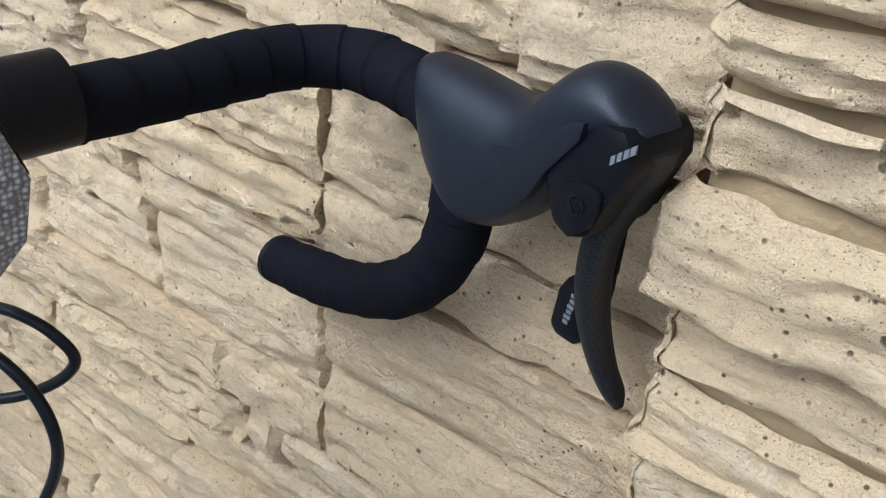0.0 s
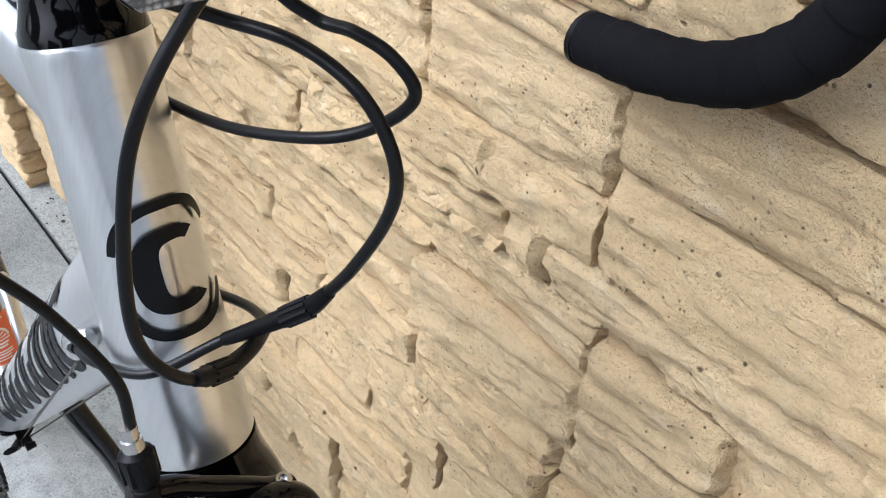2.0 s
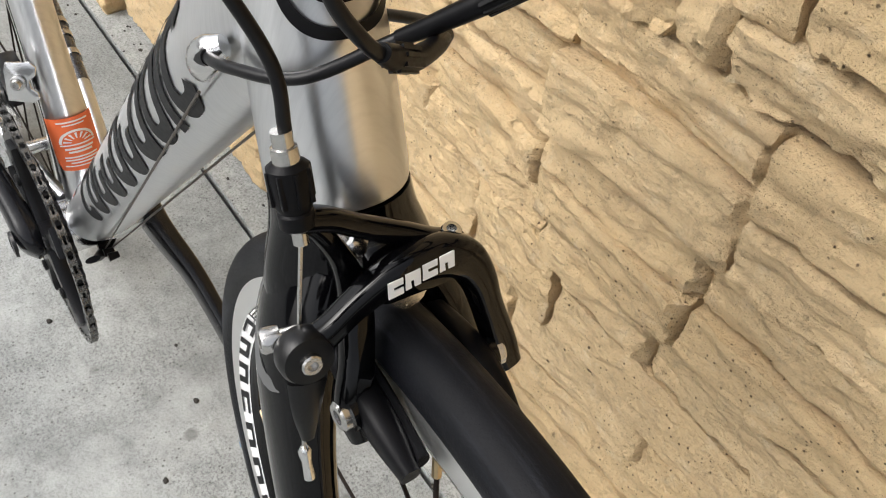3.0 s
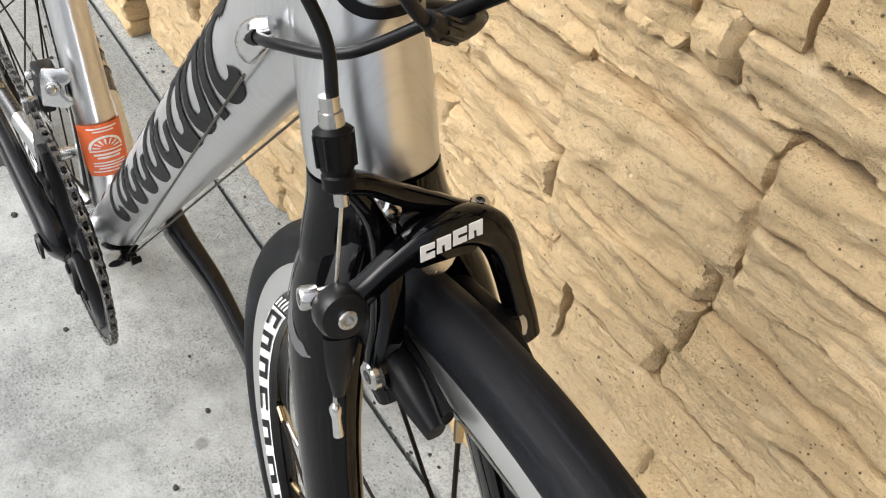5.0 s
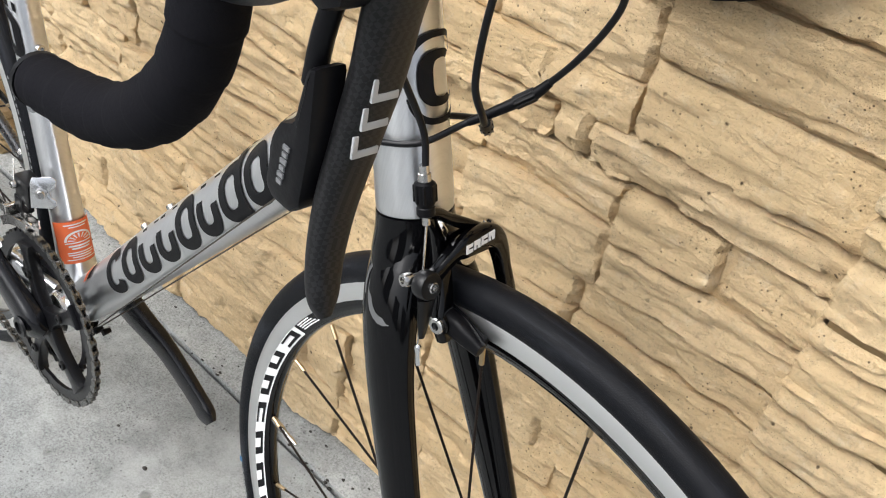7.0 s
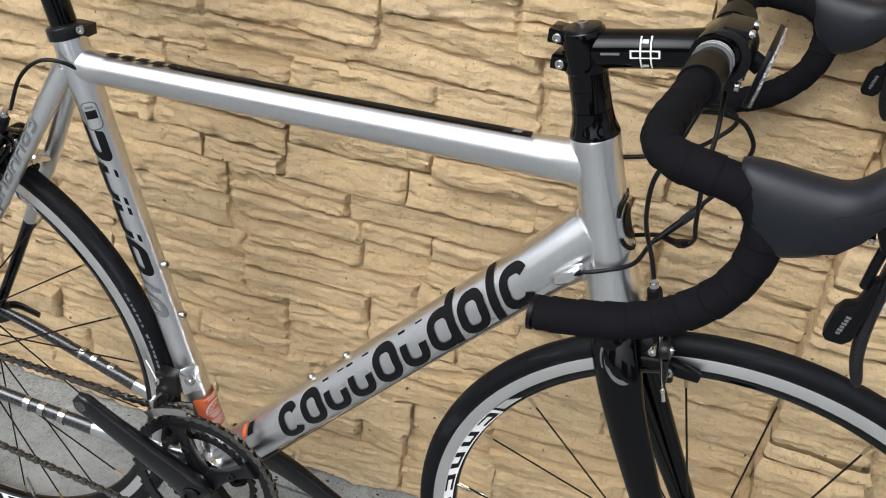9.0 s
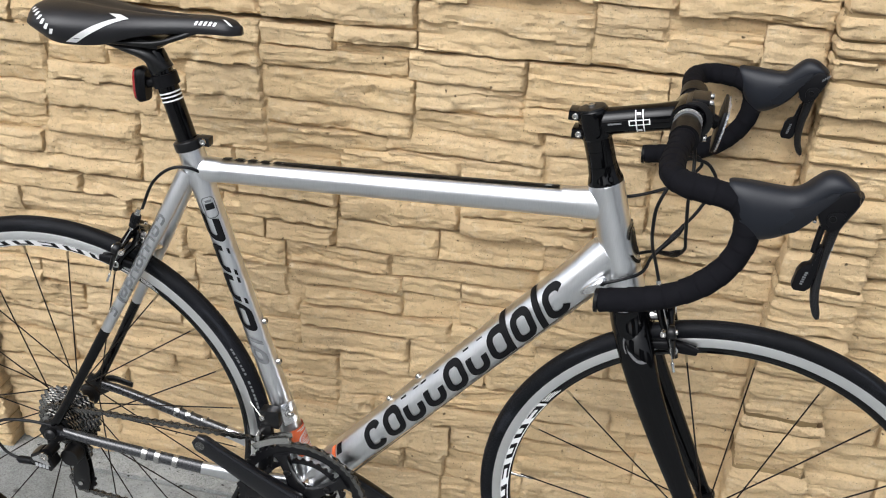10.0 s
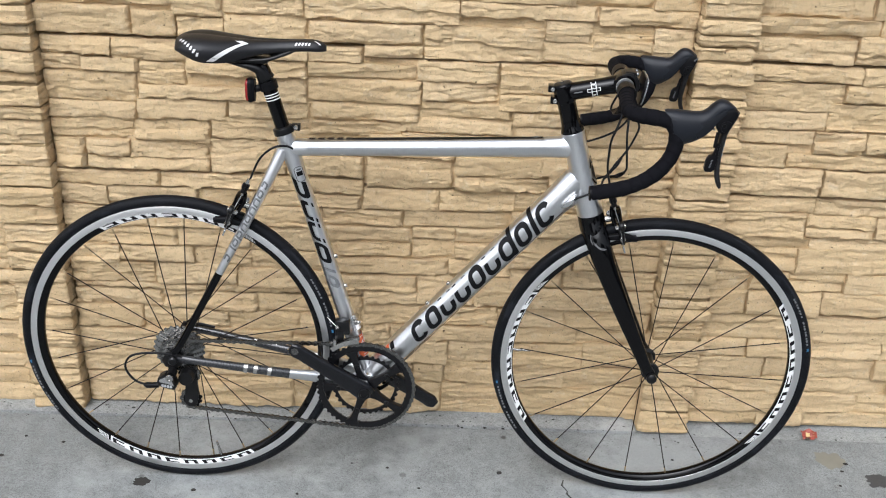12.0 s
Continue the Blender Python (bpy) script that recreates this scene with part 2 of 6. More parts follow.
HOOD = plain("black_hood_rubber", (0.008, 0.0098, 0.0145), 0.46, grain=1500, depth=0.0002, vary=0.15, spec=0.32)
HOUSING = plain("black_cable_housing", (0.005, 0.005, 0.006), 0.36, grain=500, depth=0.0001, spec=0.25)
PLASTIC = plain("black_plastic", (0.004, 0.004, 0.005), 0.42, spec=0.15)
INK = plain("black_ink", (0.004, 0.004, 0.005), 0.45, 0.0, 0.0, depth=0.0, spec=0.2)
GREYINK = plain("grey_ink", (0.16, 0.165, 0.17), 0.35, 0.0, 0.3, depth=0.0)
WHITE = plain("white_ink", (0.78, 0.78, 0.77), 0.4, depth=0.0, vary=0.06)
ORANGE = plain("orange_sticker_vinyl", (0.78, 0.16, 0.05), 0.45, depth=0.0, vary=0.08)
BLUE = plain("blue_ink", (0.03, 0.14, 0.28), 0.5, depth=0.0)
DULL = plain("dull_grey_ink", (0.085, 0.086, 0.088), 0.4, depth=0.0)
BRASS = plain("bronze_nipple", (0.55, 0.42, 0.25), 0.35, 1.0)
RED = plain("red_lens", (0.30, 0.012, 0.012), 0.15, 0.0, 0.8, depth=0.0)
COVER = plain("black_saddle_cover", (0.006, 0.006, 0.008), 0.45, grain=1200, depth=0.0002, vary=0.2)
SPOKE = plain("black_spoke_steel", (0.014, 0.010, 0.008), 0.5, depth=0.0, spec=0.12)
GRIP = plain("roughened_hood_rubber", (0.0066, 0.0078, 0.0112), 0.56, grain=2200, depth=0.0004, vary=0.2, spec=0.26)
DIMWHITE = plain("grey_white_print", (0.42, 0.43, 0.44), 0.45, depth=0.0, vary=0.15)
CARBON, TAPE = carbon(), tape_mat()
LENS = clear_lens("clear_prismatic_lens", (0.58, 0.59, 0.61), (0.13, 0.135, 0.145))
# paler copy of the lens: its highlight is put into the colour
LENS_BAND = clear_lens("highlight_prismatic_lens", (0.86, 0.87, 0.89), (0.30, 0.31, 0.33))

# ---- shapes ----
def put(name, v, f, mat, parent=None, label="", m=None, smooth=40, bevel=0.0):
    """One mesh object; a part when it has a parent."""
    me = bpy.data.meshes.new(name)
    me.from_pydata([tuple(p) for p in v], [], [tuple(q) for q in f])
    bm = bmesh.new()
    bm.from_mesh(me)
    bmesh.ops.recalc_face_normals(bm, faces=bm.faces)
    if bevel:
        edges = [e for e in bm.edges if len(e.link_faces) == 2 and e.calc_face_angle() > radians(35)]
        bmesh.ops.bevel(bm, geom=edges, offset=bevel, segments=2, affect="EDGES", profile=0.6)
    bm.to_mesh(me)
    bm.free()
    if smooth:
        me.shade_smooth()
        me.set_sharp_from_angle(angle=radians(smooth))
    me.materials.append(mat)
    ob = new(name, me)
    if m is not None:
        ob.matrix_basis = m
    if parent is not None:
        ob.parent = parent
    return tagged(ob, label)


def join(*shapes):
    v, f = [], []
    for a, b in shapes:
        k = len(v)
        v += [tuple(p) for p in a]
        f += [tuple(i + k for i in q) for q in b]
    return v, f


def moved(shape, m):
    return [tuple(m @ Vector(p)) for p in shape[0]], shape[1]


def spline(pts, n):
    """Catmull-Rom through rows of numbers, n steps a span."""
    p = np.array(pts, float)
    p = np.vstack([2 * p[0] - p[1], p, 2 * p[-1] - p[-2]])
    out = []
    for i in range(1, len(p) - 2):
        for t in np.arange(n) / n:
            a, b, c, d = p[i - 1:i + 3]
            out.append(0.5 * (2 * b + (c - a) * t + (2 * a - 5 * b + 4 * c - d) * t * t + (3 * b - a - 3 * c + d) * t ** 3))
    return np.array(out + [p[-2]])


def sweep(pts, rad, seg=16, n=1, ref=(0, 1, 0), cap=True, power=2.0):
    """A tube along pts. rad: a radius, or a radius or (along ref, across) for each point. power > 2 squares the section."""
    k = len(pts)
    if not isinstance(rad, (list, tuple)):
        rad = [rad] * k
    rr = [(r, r) if not isinstance(r, (list, tuple)) else r for r in rad]
    rows = np.hstack([np.array(pts, float), np.array(rr, float)])
    if n > 1:
        rows = spline(rows, n)
    p, r = rows[:, :3], np.maximum(rows[:, 3:], 1e-4)
    t = np.gradient(p, axis=0)
    t /= np.linalg.norm(t, axis=1)[:, None]
    side = np.array(ref, float)
    v, f = [], []
    for i in range(len(p)):
        side = side - t[i] * (side @ t[i])
        side /= np.linalg.norm(side)
        up = np.cross(t[i], side)
        for j in range(seg):
            a = 2 * math.pi * j / seg
            c, s = math.cos(a), math.sin(a)
            c, s = math.copysign(abs(c) ** (2 / power), c), math.copysign(abs(s) ** (2 / power), s)
            v.append(p[i] + side * c * r[i, 0] + up * s * r[i, 1])
    for i in range(len(p) - 1):
        for j in range(seg):
            a, b = i * seg + j, i * seg + (j + 1) % seg
            f.append((a, b, b + seg, a + seg))
    if cap:
        f.append(tuple(range(seg))[::-1])
        f.append(tuple(range((len(p) - 1) * seg, len(p) * seg)))
    return v, f


def rod(a, b, r, r2=None, seg=12):
    d = Vector(b) - Vector(a)
    ref = (0, 1, 0) if abs(d.normalized().y) < 0.9 else (1, 0, 0)
    return sweep([a, b], [r, r if r2 is None else r2], seg, ref=ref)


def lathe(profile, seg=48, closed=False, cap=True, m=None):
    """Turned about the y axis: rows of (radius, y)."""
    k = len(profile)
    v = [(r * math.cos(2 * math.pi * i / seg), y, r * math.sin(2 * math.pi * i / seg)) for i in range(seg) for r, y in profile]
    f = []
    for i in range(seg):
        for j in range(k if closed else k - 1):
            a, b, i2 = j, (j + 1) % k, (i + 1) % seg
            f.append((i * k + a, i * k + b, i2 * k + b, i2 * k + a))
    if not closed and cap:
        f.append(tuple(i * k for i in range(seg)))
        f.append(tuple(i * k + k - 1 for i in range(seg))[::-1])
    return moved((v, f), m) if m is not None else (v, f)


def prism(outline, y0, y1):
    """An outline in x and z, thick from y0 to y1."""
    k = len(outline)
    v = [(x, y0, z) for x, z in outline] + [(x, y1, z) for x, z in outline]
    f = [tuple(range(k)), tuple(range(k, 2 * k))[::-1]]
    return v, f + [(i, (i + 1) % k, k + (i + 1) % k, k + i) for i in range(k)]


def box(cx, cy, cz, sx, sy, sz):
    return prism([(cx - sx / 2, cz - sz / 2), (cx + sx / 2, cz - sz / 2), (cx + sx / 2, cz + sz / 2), (cx - sx / 2, cz + sz / 2)], cy - sy / 2, cy + sy / 2)


def annulus(r0, r1, y0, y1, seg=72, at=(0, 0), teeth=0, tooth=0.0):
    v, f = [], []
    n = teeth * 4 if teeth else seg
    for i in range(n):
        a = 2 * math.pi * i / n
        out = r1 + (tooth if teeth and i % 4 in (1, 2) else 0.0)
        for r, y in ((r0, y0), (out, y0), (out, y1), (r0, y1)):
            v.append((at[0] + r * math.cos(a), y, at[1] + r * math.sin(a)))
    for i in range(n):
        a, b = 4 * i, 4 * ((i + 1) % n)
        f += [(a + j, a + (j + 1) % 4, b + (j + 1) % 4, b + j) for j in range(4)]
    return v, f


def bolt(at, d, r, h, seg=12):
    """A socket-head bolt that points along d."""
    m = Matrix.Translation(at) @ Vector((0, 1, 0)).rotation_difference(Vector(d)).to_matrix().to_4x4()
    return lathe([(r, 0), (r, h * 0.8), (r * 0.85, h), (r * 0.5, h), (r * 0.45, h * 0.4)], seg, m=m)

# ---- ground ----
def slab(name, x0, x1, y0, y1, top, mat, label, nx=1, ny=1, thick=0.12, rise=0.0):
    v, f = [], []
    for i in range(nx + 1):
        for j in range(ny + 1):
            x, y = x0 + (x1 - x0) * i / nx, y0 + (y1 - y0) * j / ny
            v.append((x, y, top + rise * noise.noise((x * 3, y * 3, 0))))
    for i in range(nx):
        for j in range(ny):
            a = i * (ny + 1) + j
            f.append((a, a + ny + 1, a + ny + 2, a + 1))
    n = len(v)
    ring = [i * (ny + 1) for i in range(nx + 1)] + [nx * (ny + 1) + j for j in range(1, ny + 1)]
    ring += [i * (ny + 1) + ny for i in range(nx - 1, -1, -1)] + list(range(ny - 1, 0, -1))
    v += [(v[i][0], v[i][1], top - thick) for i in ring]
    k = len(ring)
    f += [(ring[i], ring[(i + 1) % k], n + (i + 1) % k, n + i) for i in range(k)]
    return tagged(put(name, v, f, mat, smooth=30), label, "pavement", kind="structure")


ground = put("ground", [(-400, -400, -0.02), (400, -400, -0.02), (400, 400, -0.02), (-400, 400, -0.02)], [(0, 1, 2, 3)], GRIME)
tagged(ground, "dark grimy ground sheet under the pavement joints", "ground", kind="structure")
slab("pavement", -30, 30, -30, -0.052, 0.0, SLAB, "light grey speckled concrete pavement slab, weathered", 60, 28)
# unseen walls added behind the camera, giving metal and gloss darker bands to reflect
for x0, x1, high in ((-34, -15, 5.5), (-10.5, -4.0, 6.5), (1.5, 8.0, 5.0), (13.5, 34, 6.0)):
    far = put("unseen_wall", *box((x0 + x1) / 2, -17.0, high / 2, x1 - x0, 0.4, high), plain("grey_render", (0.24, 0.235, 0.23), 0.85, grain=8, depth=0.003), smooth=0)
    tagged(far, "plain grey unseen wall added across the street for reflections", "wall", kind="structure")
slab("footing", -30, 1.046, -0.045, 0.14, 0.004, STRIP, "pale narrow concrete footing strip along the wall", 30, 1)
slab("footing", 1.046, 30, -0.062, 0.14, -0.006, STRIP, "dirty narrow concrete footing strip along the wall", 30, 1)


# ---- wall of cast panels between posts ----
def fbm(x, y, z, octaves=3):
    return noise.fractal((x, y, z), 0.6, 2.1, octaves)


def relief(x, z, seed, strata):
    """How far the split face stands proud, in metres: thin bedding layers that swing and break off, ledges, lumps and scooped hollows."""
    warp = 0.012 * noise.noise((x * 5, z * 9, seed)) + 0.0045 * noise.noise((x * 22, z * 30, seed + 4))
    q = (z + warp) * 62
    layer = noise.noise((x * 2.2, q * 0.85, seed + 9))
    ledge = math.floor(q * 0.8 + 2 * noise.noise((x * 3, 0, seed)))
    reach = noise.noise((x * 7 + ledge * 3.1, ledge * 1.7, seed + 3))
    step = noise.cell((ledge * 1.7, seed, 3)) - 0.5 + (0.35 if reach > 0.12 else 0.0)
    lump = fbm(x * 16, z * 30, seed + 2)
    fine = noise.noise((x * 55, z * 120, seed))
    crag = 0.5 - abs(noise.noise((x * 24, (z + warp) * 95, seed + 7)))
    scoop = max(0.0, noise.noise((x * 34, z * 48, seed + 12)) - 0.32)
    return strata * (0.0020 * layer + 0.0032 * step + 0.0036 * crag) + 0.0022 * lump + 0.0024 * fine - 0.008 * scoop


SOFT = ((0.853, 0.70, 0.90), (0.853, 0.60, 0.66))     # joints that hardly show: x, and z from and to


def stone(parent, x0, x1, z0, z1, y=0.0, cell=0.0042, deep=0.009, name="stone"):
    """One stone of a panel: its split face about y, its edges falling back into the joint."""
    rnd = random.Random(round(x0 * 4001 + z0 * 9001 + y * 100))
    seed, strata = rnd.uniform(0, 90), rnd.choice((0.5, 0.9, 1.2, 1.6))
    proud, lean_x, lean_z = rnd.uniform(-0.005, 0.006), rnd.uniform(-0.005, 0.005), rnd.uniform(-0.004, 0.002)
    # how far each of the four edges falls back: some joints are deep, some hardly show
    left, right = rnd.choice((0.1, 0.25, 0.5)) * deep, rnd.choice((0.3, 0.7, 1.1, 1.5)) * deep
    if any(abs(x1 - x) < 0.005 and lo <= z0 < hi for x, lo, hi in SOFT):
        right, proud, lean_x = 0.08 * deep, 0.2 * proud, 0.0
    if any(abs(x0 - x) < 0.005 and lo <= z0 < hi for x, lo, hi in SOFT):
        left, proud, lean_x = 0.08 * deep, 0.2 * proud, 0.0
    low, high = rnd.choice((0.35, 0.7, 1.0)) * deep, rnd.choice((0.1, 0.3, 0.6)) * deep
    g = 0.0004
    x0, x1, z0, z1 = x0 + g, x1 - g, z0 + g, z1 - g
    w, h = x1 - x0, z1 - z0
    nx, nz = max(4, round(w / cell)), max(4, round(h / (cell * 0.75)))
    v, f = [], []
    for jj in range(-1, nz + 2):
        for ii in range(-1, nx + 2):
            i, j = min(nx, max(0, ii)), min(nz, max(0, jj))
            a, b = i / nx, j / nz
            x, z = x0 + w * a, z0 + h * b
            wob = 0.0026 * noise.noise((x * 14, 0.3, seed)) + 0.0016 * noise.noise((x * 70, 0.3, seed))
            woz = 0.0036 * noise.noise((0.7, z * 30, seed + 5)) + 0.002 * noise.noise((0.7, z * 90, seed))
            chip = 0.0045 * noise.noise((x * 34, z * 60, seed)) + 0.0028 * noise.noise((x * 120, z * 170, seed))
            el, er, eb, et = (max(0.0, q + chip) for q in (a * w, (1 - a) * w, b * h, (1 - b) * h))
            drop = max(d * (1 - min(1.0, e / r)) ** k for d, e, r, k in ((left, el, 0.0052, 0.8), (right, er, 0.0052, 0.8), (low, eb, 0.0030, 1.3), (high, et, 0.0055, 1.2)))
            d = proud + lean_x * (2 * a - 1) + lean_z * (2 * b - 1) + relief(x, z, seed, strata) - drop
            if ii != i or jj != j:
                d = -0.018
            v.append((x + woz * (1 - abs(2 * b - 1)) * (1 if min(a, 1 - a) * w < 0.02 else 0), y - d, z + wob * (1 - abs(2 * a - 1)) * (1 if min(b, 1 - b) * h < 0.015 else 0.4)))
    m = nx + 3
    for j in range(nz + 2):
        for i in range(m - 1):
            a = j * m + i
            f.append((a, a + 1, a + m + 1, a + m))
    me = bpy.data.meshes.new(name)
    me.from_pydata(v, [], f)
    me.shade_smooth()
    me.set_sharp_from_angle(angle=radians(42))
    me.materials.append(WALL)
    ob = new(name, me)
    ob.parent = parent
    return ob


def row(parent, text, **kw):
    """Stones written as x0 x1 z0 z1 in millimetres, one after another."""
    for part_text in text.split(","):
        a, b, c, d = (float(t) / 1000 for t in part_text.split())
        stone(parent, a, b, c, d, **kw)


def courses(parent, x0, x1, z0, z1, seed, **kw):
    """Fills a stretch with courses of stones of uneven length and height."""
    rnd = random.Random(seed)
    z = z0
    while z < z1 - 0.02:
        h = min(rnd.uniform(0.03, 0.062), z1 - z)
        if z1 - z - h < 0.022:
            h = z1 - z
        x = x0
        while x < x1 - 0.04:
            w = min(rnd.uniform(0.09, 0.27), x1 - x)
            if x1 - x - w < 0.06:
                w = x1 - x
            if h > 0.05 and rnd.random() < 0.35:
                s = h * rnd.uniform(0.4, 0.6)
                stone(parent, x, x + w, z, z + s, **kw)
                stone(parent, x, x + w, z + s, z + h, **kw)
            else:
                stone(parent, x, x + w, z, z + h, **kw)
            x += w
        z += h


def panel(x0, x1, z0, z1, step_at=None, step=0.0):
    """The slab behind the stones of one cast panel, with a step in its edges."""
    xs = [x0, x1] if step_at is None else [x0, step_at, step_at, x1]
    lo = [(x, z0 + 0.003 - (step if i >= 2 else 0)) for i, x in enumerate(xs)]
    hi = [(x, z1 - 0.003 - (step if i >= 2 else 0)) for i, x in enumerate(xs)]
    if z0 < 0.05:
        lo = [(x0, z0), (x1, z0)]
    v, f = prism(lo + hi[::-1], 0.0125, 0.075)
    ob = put("wall_panel", v, f, WALL, smooth=0)
    return tagged(ob, "ochre painted cast concrete wall panel with split-stone relief", "wall panel", "panels of the wall", "structure")


def post_stone(parent, x0, x1, z0, z1, front, cell=0.0042):
    """A stone that wraps the front and both sides of a post."""
    rnd = random.Random(round(x0 * 777 + z0 * 12345))
    seed, strata, proud = rnd.uniform(0, 90), rnd.choice((0.9, 1.3, 1.7)), rnd.uniform(-0.008, 0.005)
    depth = 0.012 - front
    w = x1 - x0
    total = w + 2 * depth
    n, nz = round(total / cell), max(4, round((z1 - z0) / (cell * 0.7)))
    v, f = [], []
    for j in range(nz + 1):
        b = j / nz
        z = z0 + 0.001 + (z1 - z0 - 0.002) * b
        ez = min(b, 1 - b) * (z1 - z0)
        e = min(1.0, ez / (0.009 if b > 0.5 else 0.005)) ** 0.6
        for i in range(n + 1):
            s = total * i / n
            d = proud + relief(s + x0, z, seed, strata) - 0.009 * (1 - e)
            wob = 0.003 * noise.noise((s * 25, 0.4, seed)) * (1 if 0 < j < nz else 0.6)
            if s < depth:
                k = max(0.0, 1 - (depth - s) / 0.010)
                v.append((x0 - 0.5 * d + 0.004 * k * k, 0.012 - s - d * k, z + wob))
            elif s > depth + w:
                k = max(0.0, 1 - (s - depth - w) / 0.010)
                v.append((x1 + 0.5 * d - 0.004 * k * k, 0.012 - depth + (s - depth - w) - d * k, z + wob))
            else:
                k = max(0.0, 1 - min(s - depth, depth + w - s) / 0.010)
                q = -1 if s < depth + w / 2 else 1
                v.append((x0 + s - depth + q * 0.5 * d * k, front - d + 0.004 * k * k, z + wob))
    for j in range(nz):
        for i in range(n):
            a = j * (n + 1) + i
            f.append((a, a + 1, a + n + 2, a + n + 1))
    me = bpy.data.meshes.new("stone")
    me.from_pydata(v, [], f)
    me.shade_smooth()
    me.set_sharp_from_angle(angle=radians(42))
    me.materials.append(WALL)
    ob = new("stone", me)
    ob.parent = parent
    return ob


def post(x0, x1, front, seed, top=1.8):
    v, f = box((x0 + x1) / 2, front / 2 + 0.045, top / 2, x1 - x0 - 0.012, 0.075 - front - 0.018, top)
    ob = put("wall_post", v, f, JOINT, smooth=0)
    tagged(ob, "ochre painted cast post with stacked-stone relief", "wall post", "posts of the wall", "structure")
    rnd, z = random.Random(seed), 0.0
    while z < top - 0.01:
        h = min(rnd.choice((0.024, 0.032, 0.038, 0.046, 0.058)), top - z)
        post_stone(ob, x0, x1, z, z + h, front)
        z += h
    return ob


post(1.050, 1.172, -0.042, 5)
post(-0.435, -0.306, -0.036, 8)
L, R = -0.305, 1.054

p = panel(L, R, 0.0, 0.325, 0.368, 0.018)
row(p, "-305 -100 285 324, -100 120 280 324, 120 365 278 324, 370 505 258 308, 507 692 260 309, 693 850 262 308, 852 1055 265 309")
row(p, "-305 -150 225 283, -150 50 230 278, 50 220 222 276, 220 368 216 274, 368 434 216 256, 435 692 218 256, 694 880 220 259, 880 1055 225 262")
row(p, "-305 -50 165 222, -50 200 160 226, 200 435 158 214, 437 572 152 215, 574 700 160 215, 700 900 150 217, 900 1055 160 222")
row(p, "-305 0 100 162, 0 240 95 157, 240 490 97 154, 493 566 94 150, 568 710 100 156, 710 860 90 148, 860 1055 100 157")
row(p, "-305 -80 8 96, -80 200 8 92, 200 380 8 94, 380 562 8 92, 564 710 8 96, 710 930 8 88, 930 1055 8 96")

p = panel(L, R, 0.328, 0.624, 0.368, 0.017)
row(p, "-305 -80 590 624, -80 170 590 623, 170 367 587 622, -305 -200 540 588, -200 0 550 588, 0 240 552 588, 245 363 553 584")
row(p, "-305 -100 490 538, -100 100 490 548, 100 275 500 550, 367 536 556 604, 538 706 557 604, 708 864 560 605, 866 962 553 605, 965 1055 556 606")
row(p, "277 460 512 551, 462 700 518 554, 702 862 500 557, 866 1055 505 551, 283 478 473 509, 480 577 484 514, 578 700 480 514, 700 850 462 499, 852 1055 462 504")
row(p, "310 480 436 470, 482 577 440 481, 578 700 436 477, 700 850 416 460, 853 1055 420 460, 300 564 391 432, 566 710 396 433, 710 832 370 414, 835 1055 370 417")
row(p, "300 493 346 387, 495 625 312 390, 630 735 312 390, 740 1055 312 367, 370 495 312 344, -305 -232 440 488, -230 -56 443 488, -54 110 446 488, 110 280 440 498")
row(p, "-305 -190 398 438, -190 -20 402 440, -18 110 400 444, 110 300 390 438, -305 -115 344 397, -107 76 346 398, 80 300 345 390, -305 0 328 343, 0 365 328 344")

p = panel(L, R, 0.629, 0.919, 0.368, 0.021)
row(p, "-305 -158 880 918, -158 -4 871 918, -4 250 886 918, -4 250 845 884, -305 -223 844 879, -223 -104 847 876, -102 -6 822 870, -305 -113 781 844")
row(p, "-108 130 792 821, 130 250 794 844, -305 -115 744 780, -113 78 746 791, 80 255 756 793, -305 -130 697 743, -126 38 696 745, 40 255 706 755")
row(p, "-305 -238 629 696, -235 -140 658 695, -140 30 658 695, -235 30 630 657, 34 200 630 705, 200 372 678 706, 200 368 630 676")
row(p, "252 366 884 918, 250 477 852 884, 480 654 854 897, 656 854 832 897, 854 1055 836 898, 250 492 800 850, 492 654 808 853, 656 854 790 831, 854 1055 790 835")
row(p, "258 446 728 757, 258 488 760 798, 490 686 774 807, 446 694 736 772, 690 854 760 790, 854 1055 720 788, 375 568 680 730, 450 696 688 735, 699 852 692 758")
row(p, "376 568 608 678, 570 766 642 687, 570 776 608 640, 700 850 650 692, 778 816 609 652, 820 1055 609 652, 854 1055 654 718")

p = panel(L, R, 0.922, 1.22, 0.368, 0.021)
row(p, "-305 -113 924 984, -107 -20 925 978, -17 78 925 966, 80 252 925 974, 256 488 926 970, 369 490 901 925, 493 741 902 972, 744 922 901 946")
row(p, "742 838 947 990, 842 966 924 968, 966 1055 921 984, 924 1055 901 921, -305 -25 986 1022, -23 76 968 1022, 80 242 976 1022, 245 562 972 1022, 565 848 990 1022, 850 1055 986 1022")
courses(p, L, R, 1.022, 1.22, 41, cell=0.011)
p = panel(L, R, 1.22, 1.515)
courses(p, L, R, 1.222, 1.515, 42, cell=0.014)
p = panel(L, R, 1.517, 1.8)
courses(p, L, R, 1.519, 1.8, 43, cell=0.014)

